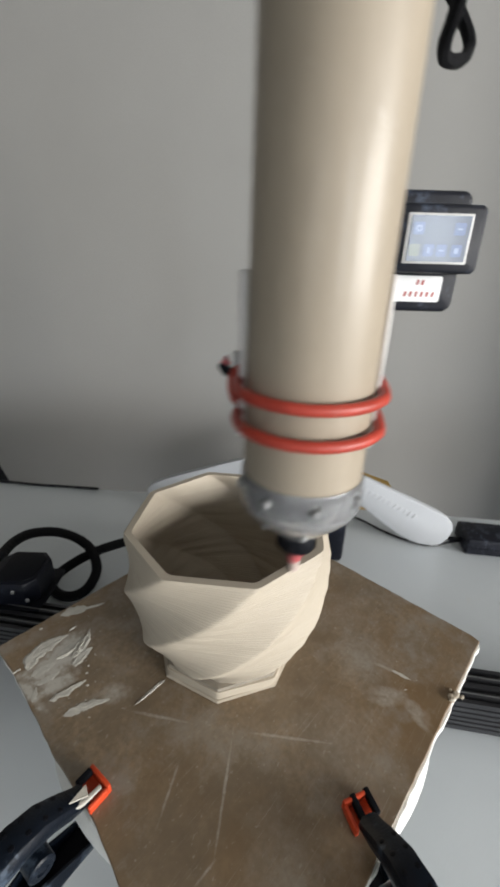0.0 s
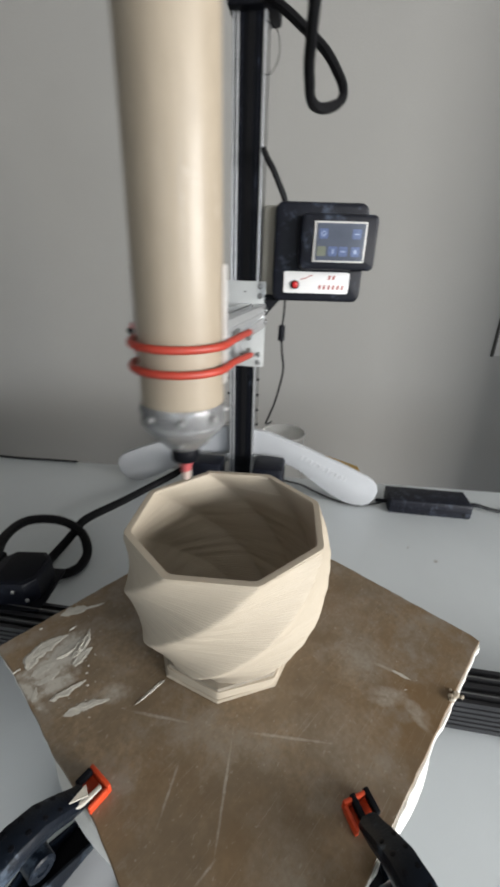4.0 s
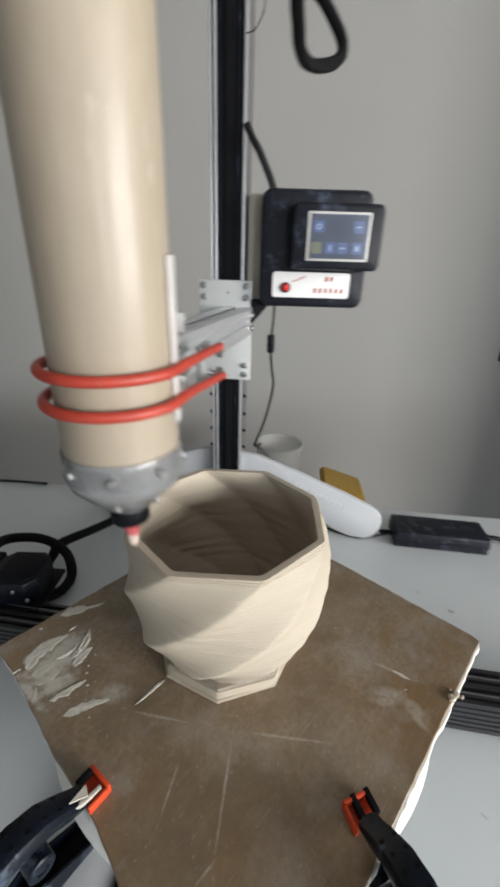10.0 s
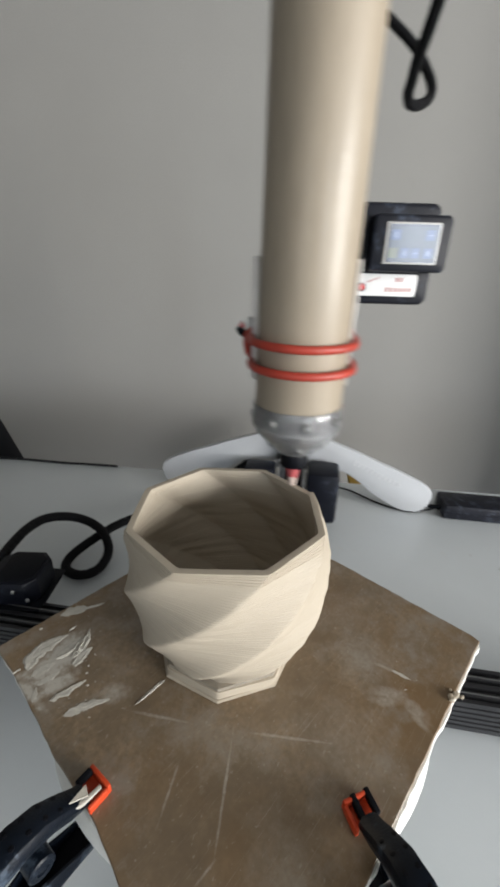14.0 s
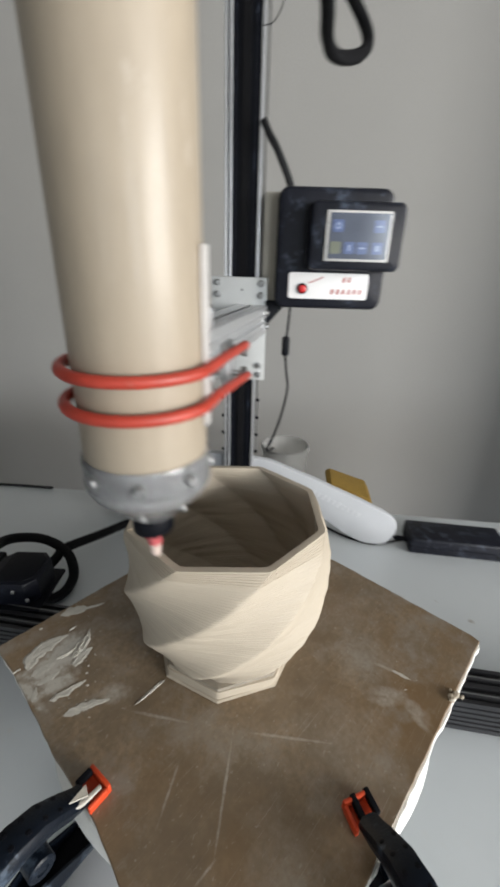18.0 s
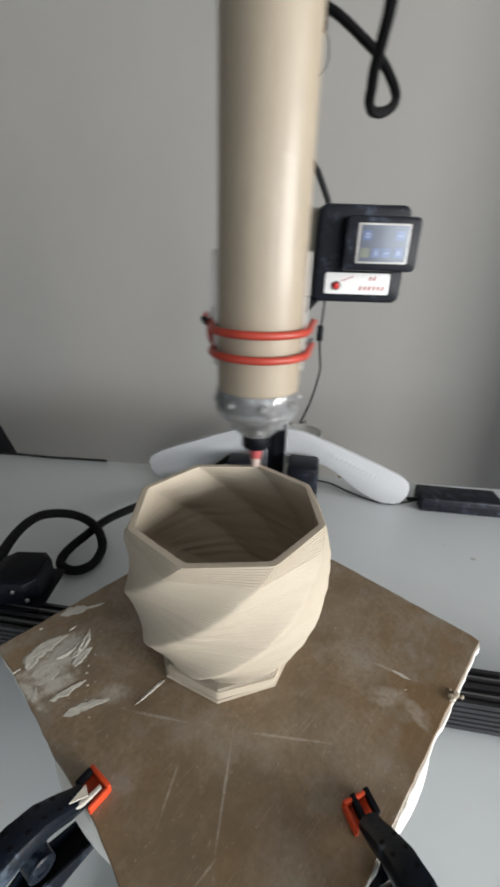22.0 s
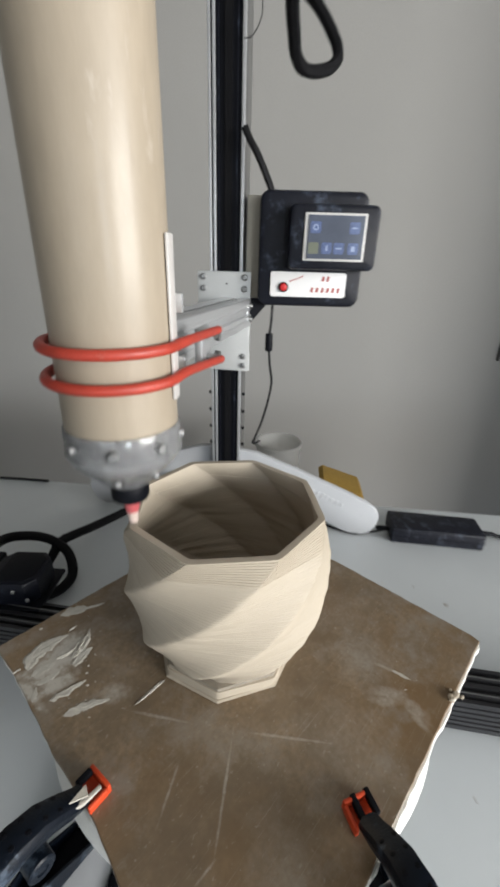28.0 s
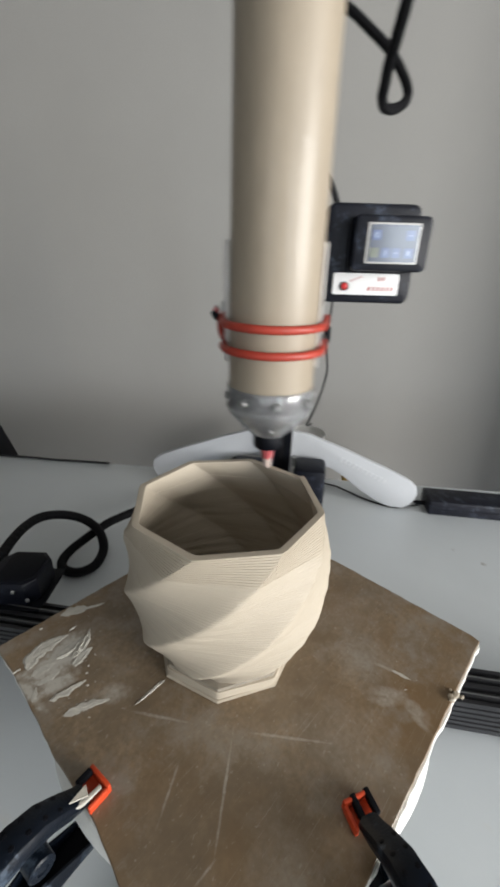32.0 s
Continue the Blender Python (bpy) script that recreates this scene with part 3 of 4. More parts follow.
part("hook_pin", cyl(0.0026, 0.3640, 0.3850, 12, 0.0006), M_STEEL, carriage, "grey steel pin", m=ax_pose @ pose(-0.0432, 0.0215, -0.0065))
for dz_ in (0.362, 0.3445):
    part("tie_pin", sweep([Vector((0.028, 0.088, dz_ - 0.003)), Vector((0.042, 0.088, dz_ - 0.003))], 0.0022, 10), M_STEEL, carriage, "steel tie pin", m=ax_pose)
    part("tie_nut", lathe([(0, 0.004), (0.005, 0.004), (0.005, 0), (0, 0)], 6), M_STEEL, carriage, m=ax_pose @ pose(0.0385, 0.088, dz_ - 0.003, 0, 90, 0))
part("tie_block", box(0.026, 0.032, 0.074, 0.100, 0.336, 0.364, 0.001), M_ALU, carriage, m=ax_pose)
for z in (0.337, 0.416):
    part("bolt", screw_head(0.003, 0.002), M_STEEL, carriage, m=ax_pose @ pose(0.0, 0.0463, z - 0.01, 0, 0, 180))

# ---- on and behind the table ----
brick = thing("power_adapter", "scuffed navy-black power adapter on the table", "adapter", pose(0.3940, 0.3265, 0, 0, 0, -7.0))
part("case", box(-0.0735, 0.0735, -0.0275, 0.0275, 0.0, 0.0285, 0.0035, 3), M_DARKBRICK, brick)
part("case_seam", box(-0.0738, 0.0738, -0.0279, 0.0279, 0.0135, 0.0142), M_BLACK, brick)
part("screw_cover", cyl(0.003, 0, 0.0006, 10), M_CABLE, brick, m=pose(0.06, -0.0278, 0.008, 90, 0, 0))
part("strain_relief", lathe([(0.0045, 0), (0.0042, 0.012), (0.0032, 0.026), (0.0022, 0.028), (0, 0.028)], 12, pose(0.073, 0.006, 0.013, 0, 90, 0)), M_BLACK, brick)
part("mains_lead", sweep(smooth_path([(0.098, 0.006, 0.012), (0.14, 0.004, 0.006), (0.22, 0.02, 0.004), (0.34, 0.05, 0.004), (0.46, 0.06, 0.004)], 8), 0.0034, 8), M_CABLE, brick, "black mains lead")
part("output_lead", sweep(smooth_path([(-0.0735, -0.004, 0.010), (-0.095, -0.006, 0.004), (-0.13, -0.016, 0.0022), (-0.165, -0.006, 0.0022), (-0.195, 0.012, 0.0022), (-0.225, 0.035, 0.003), (-0.245, 0.045, 0.004), (-0.30, 0.06, 0.004)], 8), 0.0018, 8), M_CABLE, brick, "thin black output lead")
part("plug_collar", lathe([(0.0022, 0), (0.004, 0.002), (0.004, 0.018), (0.0022, 0.022)], 12, pose(-0.0735, -0.004, 0.011, 0, -90, 0)), M_BLACK, brick)

tub = thing("plastic_bin", "tall cloudy clear plastic bin standing on the floor", "bin", pose(0.178, 1.035, -0.75))
part("bin_wall", lathe([(0, 0), (0.060, 0), (0.063, 0.003), (0.0765, 0.600), (0.0765, 0.606), (0.0735, 0.606), (0.0605, 0.006), (0, 0.005)], 48), M_TUB, tub)
part("rim", lathe([(0.0768, 0.606), (0.0768, 0.598), (0.0800, 0.597), (0.0815, 0.602), (0.0805, 0.610), (0.0770, 0.613), (0.0740, 0.610), (0.0738, 0.606)], 48, None, True), M_TUB, tub, "rolled rim of the bin")

carton = thing("carton", "yellow cardboard carton, narrow at its foot, standing behind the table", "carton", pose(0.43, 1.05, 0, 0, 0, -6))
part("carton_body", prism([(0.015, -0.75), (0.075, -0.75), (0.066, -0.330), (0.052, -0.308), (-0.080, -0.268), (-0.095, -0.280), (-0.086, -0.325)], 0.14, 0.006), M_YELLOW, carton)
part("carton_flap", box(-0.080, 0.070, -0.0015, 0.0015, -0.012, 0.012, 0.001), M_YELLOW, carton, m=pose(-0.02, -0.073, -0.300, 0, 18, 0))

case = thing("black_case", "tall black equipment case standing behind the table", "case", pose(-0.8050, 0.80, 0))
part("shell", prism([(-0.30, -0.75), (0.12, -0.75), (0.062, -0.25), (0.0275, -0.148), (-0.001, -0.064), (-0.010, -0.040), (-0.030, -0.030), (-0.30, -0.030)], 0.10, 0.006), M_BLACK, case)
part("shell_lid", box(-0.29, -0.05, -0.045, 0.045, -0.030, -0.024, 0.003), M_BLACK, case)
lead = thing("charger_lead", "thin black lead lying along the table edge", "cable")
part("lead", sweep(smooth_path([(-0.80, 0.49, 0.0028), (-0.66, 0.497, 0.0028), (-0.595, 0.4975, 0.0028), (-0.5259, 0.492, 0.0028), (-0.4561, 0.483, 0.0028), (-0.40, 0.4795, 0.0028), (-0.33, 0.4735, 0.0028)], 8), 0.0026, 8), M_CABLE, lead)
part("lead_plug", lathe([(0, 0), (0.006, 0.001), (0.006, 0.022), (0.003, 0.034), (0, 0.034)], 12, pose(-0.635, 0.497, 0.0065, 0, 90, 0)), M_BLACK, lead)

notice = thing("wall_panel", "pale grey wall panel with a dark edge", "panel", pose(1.224, RY1, 0.166))
part("panel_sheet", box(-0.088, 0.091, -0.014, 0.0, -0.091, 0.152, 0.002), M_PAPER, notice)
part("panel_edge", box(-0.095, -0.088, -0.018, 0.0, -0.095, 0.152, 0.001), M_GREYFRAME, notice)

# ---- bed: rail, bat, board, clamps, pot; all move together ----
BZ = 0.1007
BED = []
rail = thing("bed_rail", "black slotted rail with motor under the board", "rail")
RAILM = pose(0.0, 0.022, 0, 0, 0, -8.4)
top = [(-0.019, 0.060)]
for y in (-0.0135, -0.0045, 0.0045, 0.0135):
    top += [(y - 0.0022, 0.060), (y - 0.0022, 0.0555), (y + 0.0022, 0.0555), (y + 0.0022, 0.060)]
top += [(0.019, 0.060)]
face = []
for z in (0.0535, 0.0470, 0.0405, 0.0345, 0.0285):
    face += [(-0.019, z + 0.0010), (-0.0172, z + 0.0006), (-0.0172, z - 0.0006), (-0.019, z - 0.0010)]
rs = [(0.019, 0.022), (-0.019, 0.022)] + face[::-1] + top
bm = bmesh.new()
a_ = [bm.verts.new((-0.42, y, z)) for y, z in rs]
b_ = [bm.verts.new((0.50, y, z)) for y, z in rs]
bm.faces.new(a_), bm.faces.new(b_)
for i in range(len(rs)):
    j = (i + 1) % len(rs)
    bm.faces.new((a_[i], a_[j], b_[j], b_[i]))
part("rail_body", bm, M_RAIL, rail, "dark anodised slotted extrusion", m=RAILM)
for y in (-0.0090, 0.0090):
    part("rail_strip", box(-0.42, 0.50, y - 0.0006, y + 0.0006, 0.0601, 0.0608), M_COLUMN, rail, "bright rail strip", m=RAILM)
part("carriage_block", box(-0.06, 0.06, -0.045, 0.045, 0.0607, 0.0743, 0.001), M_ALU, rail, m=RAILM)
for x in (-0.3, 0.3):
    part("roller", lathe([(0, -0.012), (0.010, -0.012), (0.011, -0.010), (0.011, 0.010), (0.010, 0.012), (0, 0.012)], 20, pose(x, 0, 0.011, 90, 0, 0)), M_BLACK, rail, m=RAILM)
h, ch = 0.0283, 0.011
motor = part("motor", prism([(h, h - ch), (h - ch, h), (ch - h, h), (-h, h - ch), (-h, ch - h), (ch - h, -h), (h - ch, -h), (h, ch - h)], 0.0295, 0.0022, pose(-0.2455, 0.0948, 0.07525, 90, 0, 0)), M_DUSTY, rail, "black stepper motor with cut corners")
part("motor_lid", prism([(h - 0.004, h - ch - 0.002), (h - ch - 0.002, h - 0.004), (ch - h, h - 0.004), (ch - h, 0.004 - h), (h - ch - 0.002, 0.004 - h), (h - 0.004, ch + 0.002 - h)], 0.002, 0.0006, pose(-0.2455, 0.0948, 0.0908, 90, 0, 0)), M_BLACK, motor)
part("motor_cap", box(-0.345, -0.2770, 0.070, 0.124, 0.0605, 0.0890, 0.003), M_BLACK, motor)
part("motor_band", box(-0.2775, -0.2735, 0.071, 0.119, 0.0610, 0.0820, 0.001), M_BLACK, motor)
for x, y, z in ((-0.2400, 0.0663, 0.0800), (-0.2260, 0.0663, 0.0690)):
    part("motor_screw", screw_head(0.0026, 0.0018), M_STEEL, motor, m=pose(x, y, z))
part("motor_plate", box(-0.36, -0.212, 0.060, 0.128, 0.0560, 0.0604, 0.001), M_BLACK, motor)
BED.append(rail)

bat = tagged(part("plaster_bat", lathe([(0, 0.0745), (0.150, 0.0745), (0.157, 0.0755), (0.1605, 0.0780), (0.1615, 0.082), (0.1600, 0.088), (0.157, 0.0915), (0, 0.0915)], 96), M_PLASTER, m=pose(0.016, -0.008, 0)), "round white plaster bat under the board", "bat")
BED.append(bat)

board = thing("hardboard_square", "brown hardboard square smeared with dried clay", "board", pose(0.0169, -0.0075, 0, 0, 0, 48.0))
HS = 0.1561
# the front-left side is sawn unevenly: places along it and how far it stands out
FLARE_AT = (-0.156, -0.129, -0.083, -0.032, 0.019, 0.044, 0.060, 0.156)
FLARE = (0.0, -0.0015, 0.0, 0.0020, 0.0006, 0.0036, 0.0058, 0.003)


def wavy_board(z0, z1, half, jag, seed, proud=(0, 0, 0, 0)):
    rnd = random.Random(seed)
    pts = []
    for k in range(4):
        c, s = [(1, 0), (0, 1), (-1, 0), (0, -1)][k]
        for i in range(40):
            u = -half + 2 * half * i / 40
            ragged = float(np.interp(u, FLARE_AT, FLARE)) if k == 2 else 0
            o = half + proud[k] + ragged + rnd.uniform(-1, 0.3) * jag + (0 if i else -0.002)
            pts.append((c * o - s * u, s * o + c * u))
    bm = bmesh.new()
    e = 0.0007
    lo = [bm.verts.new((x, y, z0)) for x, y in pts]
    mi = [bm.verts.new((x, y, z1 - e)) for x, y in pts]
    hi = [bm.verts.new((x * (1 - e / half), y * (1 - e / half), z1)) for x, y in pts]
    bm.faces.new(lo), bm.faces.new(hi)
    for p, q in ((lo, mi), (mi, hi)):
        for i in range(len(pts)):
            j = (i + 1) % len(pts)
            bm.faces.new((p[i], p[j], q[j], q[i]))
    return bm


part("board_top", wavy_board(BZ - 0.003, BZ, HS, 0.0006, 3), M_BOARD, board, "brown hardboard face")
part("board_core", wavy_board(BZ - 0.009, BZ - 0.003, HS, 0.0014, 4, (-0.0006, -0.0006, -0.0004, 0.0016)), M_PLASTER, board, "ragged white plaster edge")
BED.append(board)
BINV = board.matrix_basis.inverted()


# films of clay wiped over the board: from, to, width, strength
# the three broad right-hand films also paint in the board's brighter-lit side
FILMS_AND_LIGHT = ((-0.1640, -0.0490, -0.1300, -0.0270, 0.0220, 2.6), (-0.1560, -0.0300, -0.1260, -0.0060, 0.0200, 2.6), (-0.1480, -0.0600, -0.1240, -0.0420, 0.0120, 2.6), (-0.1000, -0.0600, -0.0740, -0.0540, 0.0120, 1.0),
         (-0.1634, -0.0496, -0.1398, -0.0695, 0.0070, 2.6), (0.1279, -0.0224, 0.1470, -0.0320, 0.0042, 1.0), (0.1156, -0.0560, 0.1404, -0.0575, 0.0075, 1.0), (0.1457, -0.0613, 0.1557, -0.0786, 0.0055, 1.0),
         (0.0093, -0.0858, 0.0024, -0.1507, 0.0016, 1.0), (0.0200, -0.0835, 0.0827, -0.0895, 0.0020, 1.0), (-0.0677, -0.0709, -0.0169, -0.0790, 0.0022, 1.0), (0.0027, -0.1533, -0.0059, -0.1626, 0.0016, 1.0),
         (-0.0276, -0.1083, -0.0327, -0.1330, 0.0018, 1.0), (0.095, -0.015, 0.150, -0.020, 0.050, 0.40), (0.060, -0.085, 0.125, -0.095, 0.060, 0.36), (0.085, 0.040, 0.140, 0.020, 0.050, 0.36),
         (-0.05, -0.085, 0.04, -0.090, 0.030, 0.2), (0.03, -0.13, 0.06, -0.18, 0.030, 0.4), (-0.1520, -0.0300, -0.1230, -0.0200, 0.0260, 2.6), (-0.166, -0.050, -0.158, -0.066, 0.014, 2.6),
         (0.118, -0.048, 0.146, -0.052, 0.010, 1.0), (0.146, -0.055, 0.160, -0.075, 0.009, 0.9))


def add_films(m, color):
    t = m.node_tree
    b = t.nodes["Principled BSDF"]
    co = t.nodes.new("ShaderNodeTexCoord")
    src = b.inputs["Base Color"].links[0].from_socket

    def math_node(op, a, c):
        n = t.nodes.new("ShaderNodeMath")
        n.operation = op
        for k, v in enumerate((a, c)):
            if isinstance(v, bpy.types.NodeSocket):
                t.links.new(v, n.inputs[k])
            else:
                n.inputs[k].default_value = v
        return n.outputs[0]

    cloud, grit = t.nodes.new("ShaderNodeTexNoise"), t.nodes.new("ShaderNodeTexNoise")
    for n, sc, de in ((cloud, 70, 5), (grit, 260, 5)):
        n.inputs["Scale"].default_value, n.inputs["Detail"].default_value, n.inputs["Roughness"].default_value = sc, de, 0.65
        t.links.new(co.outputs["Object"], n.inputs["Vector"])
    wobble = math_node("MULTIPLY", math_node("SUBTRACT", cloud.outputs[0], 0.5), 2.2)
    total = None
    for x0, y0, x1, y1, w, strength in FILMS_AND_LIGHT:
        p, q = BINV @ Vector((x0, y0, BZ)), BINV @ Vector((x1, y1, BZ))
        c = (p + q) / 2
        mp = t.nodes.new("ShaderNodeMapping")
        mp.vector_type = "TEXTURE"
        mp.inputs["Location"].default_value = c
        mp.inputs["Rotation"].default_value = (0, 0, math.atan2(q.y - p.y, q.x - p.x))
        mp.inputs["Scale"].default_value = ((q - p).length / 2 * 1.15, w / 2 * 1.3, 1)
        t.links.new(co.outputs["Object"], mp.inputs[0])
        ln = t.nodes.new("ShaderNodeVectorMath")
        ln.operation = "LENGTH"
        t.links.new(mp.outputs[0], ln.inputs[0])
        r = t.nodes.new("ShaderNodeMapRange")
        r.inputs["From Min"].default_value, r.inputs["From Max"].default_value = 1.15, 0.25
        t.links.new(math_node("ADD", ln.outputs["Value"], wobble), r.inputs["Value"])
        film_mask = math_node("MULTIPLY", r.outputs[0], strength)
        total = film_mask if total is None else math_node("MAXIMUM", total, film_mask)
    r = t.nodes.new("ShaderNodeMapRange")
    r.inputs["From Min"].default_value, r.inputs["From Max"].default_value = 0.3, 0.7
    r.inputs["To Min"].default_value, r.inputs["To Max"].default_value = 0.25, 0.7
    t.links.new(grit.outputs[0], r.inputs["Value"])
    mx = t.nodes.new("ShaderNodeMix")
    mx.data_type = "RGBA"
    t.links.new(math_node("MULTIPLY", total, r.outputs[0]), mx.inputs[0])
    t.links.new(src, mx.inputs[6])
    mx.inputs[7].default_value = (*color, 1)
    out = mx.outputs[2]
    # hairline scratches in three directions and pale specks
    for turn, sx, sy, lo in ((0.5, 26, 1500, 0.665), (1.9, 18, 1300, 0.675), (2.7, 34, 1700, 0.68), (0.0, 620, 620, 0.69), (0.4, 210, 290, 0.66)):
        mp, n, r, k = (t.nodes.new(x) for x in ("ShaderNodeMapping", "ShaderNodeTexNoise", "ShaderNodeMapRange", "ShaderNodeMix"))
        mp.inputs["Rotation"].default_value, mp.inputs["Scale"].default_value = (0, 0, turn), (sx, sy, 1)
        n.inputs["Scale"].default_value, n.inputs["Detail"].default_value = 1, 2
        r.inputs["From Min"].default_value, r.inputs["From Max"].default_value, r.inputs["To Max"].default_value = lo, lo + 0.08, 0.27
        k.data_type = "RGBA"
        t.links.new(co.outputs["Object"], mp.inputs[0])
        t.links.new(mp.outputs[0], n.inputs["Vector"])
        t.links.new(n.outputs[0], r.inputs["Value"])
        t.links.new(r.outputs[0], k.inputs[0])
        t.links.new(out, k.inputs[6])
        k.inputs[7].default_value = (*color, 1)
        out = k.outputs[2]
    t.links.new(out, b.inputs["Base Color"])


add_films(M_BOARD, (0.46, 0.43, 0.375))

SMEARS = (  # start, middle, end, width, thickness
    ((-0.1628, 0.0176), (-0.1491, 0.0268), (-0.1378, 0.0285), 0.0106, 0.0006),
    ((-0.1417, 0.0283), (-0.1325, 0.0305), (-0.1254, 0.0359), 0.0033, 0.0004),
    ((-0.1639, -0.0402), (-0.1712, -0.0193), (-0.1458, -0.0042), 0.0141, 0.001),
    ((-0.1454, -0.0255), (-0.138, -0.0182), (-0.1328, -0.0065), 0.0068, 0.0005),
    ((-0.1456, -0.0288), (-0.1362, -0.0246), (-0.1333, -0.0144), 0.0027, 0.0013),
    ((-0.1334, -0.027), (-0.1239, -0.0178), (-0.129, 0.004), 0.0065, 0.0018),
    ((-0.1265, -0.0353), (-0.1277, -0.0239), (-0.1189, -0.016), 0.009, 0.0009),
    ((-0.1348, -0.0647), (-0.1256, -0.0588), (-0.1128, -0.0466), 0.006, 0.0008),
    ((-0.1188, -0.0761), (-0.1093, -0.0678), (-0.0881, -0.0617), 0.0074, 0.0007),
    ((-0.1753, -0.0438), (-0.173, -0.0405), (-0.1706, -0.0386), 0.0019, 0.0006),
    ((-0.1587, -0.0454), (-0.1524, -0.038), (-0.1458, -0.0322), 0.0097, 0.0003),
    ((-0.1512, -0.0521), (-0.1449, -0.0485), (-0.1374, -0.0394), 0.0059, 0.0003),
    ((-0.1469, 0.0007), (-0.1449, 0.0034), (-0.1421, 0.0072), 0.0022, 0.0006),
    ((-0.1749, 0.0008), (-0.1736, 0.002), (-0.1725, 0.0031), 0.0026, 0.0004),
    ((-0.1471, -0.0666), (-0.1479, -0.0603), (-0.1504, -0.0537), 0.0043, 0.0003),
    ((-0.0481, -0.0441), (-0.0578, -0.0552), (-0.0683, -0.067), 0.0016, 0.001),
    ((-0.05, -0.044), (-0.0576, -0.0529), (-0.066, -0.0625), 0.001, 0.0008),
    ((0.143, -0.03), (0.1503, -0.034), (0.1568, -0.0388), 0.003, 0.0003),)


def smear(p0, p1, p2, width, thick, seed):
    """A palette-knife smear: a bent ragged tongue, streaked lengthwise, with a ridge along one margin."""
    rnd = random.Random(seed)
    a, b, c = (Vector((*p, 0)) for p in (p0, p1, p2))
    nu, nv = 44, 14
    bm = bmesh.new()
    grid = []
    for i in range(nu + 1):
        u = i / nu
        p = a * (1 - u) ** 2 + b * 2 * u * (1 - u) + c * u * u
        d = ((b - a) * (1 - u) + (c - b) * u).normalized()
        side = Vector((-d.y, d.x, 0))
        half = width / 2 * min(1, 0.08 + u * 4.5) * min(1, 0.12 + (1 - u) * 2.6)
        l = half * (1 + 0.75 * noise.noise(Vector((u * 5, seed, 0))) + 0.25 * noise.noise(Vector((u * 19, seed, 1))) + rnd.uniform(-0.07, 0.07))
        r = half * (1 + 0.75 * noise.noise(Vector((u * 5, seed, 5))) + 0.25 * noise.noise(Vector((u * 19, seed, 6))) + rnd.uniform(-0.07, 0.07))
        row = []
        for k in range(nv + 1):
            w = k / nv
            y = -r + (l + r) * w
            edge = min(1, 5 * min(w, 1 - w)) * min(1, 9 * min(u, 1 - u) + 0.1)
            streak = 0.55 + 0.5 * noise.noise(Vector((u * 3, w * 9, seed * 1.7))) + 0.12 * noise.noise(Vector((u * 14, w * 10, seed)))
            lipped = 0.5 * math.exp(-((w - 0.88) / 0.09) ** 2)
            row.append(bm.verts.new(p + side * y + Vector((0, 0, BZ - 0.00004 + edge * 0.75 * thick * max(0.08, streak + lipped)))))
        grid.append(row)
    for g, h in zip(grid, grid[1:]):
        for k in range(nv):
            if noise.noise(g[k].co * 300 + Vector((0, 0, seed))) < 0.66:
                bm.faces.new((g[k], g[k + 1], h[k + 1], h[k]))
    bm.transform(BINV)
    return bm


for i, (p0, p1, p2, w, th) in enumerate(SMEARS):
    part("clay_smear", smear(p0, p1, p2, w, th, 20 + i), M_SLIP, board, "dried white clay smear")
speck = random.Random(11)
for k in range(60):
    near = SMEARS[speck.choice((0, 2, 4, 5, 6, 7, 8, 10, 11, 14, 17))]
    q = Vector((near[1][0] + speck.gauss(0, 0.010), near[1][1] + speck.gauss(0, 0.009), BZ - 0.0001))
    r = speck.choice((0.0004, 0.0006, 0.0006, 0.0009, 0.0014))
    if (BINV @ q).to_2d().length < HS and max(abs(c) for c in (BINV @ q).to_2d()) < HS - 0.004:
        part("clay_speck", lathe([(0, 0.0005), (r * 0.6, 0.0004), (r, 0)], 7), M_SLIP, board, m=BINV @ pose(q.x, q.y, q.z) @ Matrix.Diagonal((1, speck.uniform(0.4, 1), 1, 1)))
lump = random.Random(5)
for k in range(6):
    bm = bmesh.new()
    bmesh.ops.create_icosphere(bm, subdivisions=2, radius=0.0026 * lump.uniform(0.5, 1.1))
    for v in bm.verts:
        v.co *= lump.uniform(0.75, 1.2)
    bm.transform(BINV @ pose(0.1885 + lump.uniform(-0.007, 0.007), -0.050 + lump.uniform(-0.006, 0.004), BZ + 0.0005))
    part("clay_crumb", bm, M_CLAY, board, "crumb of clay on the edge")


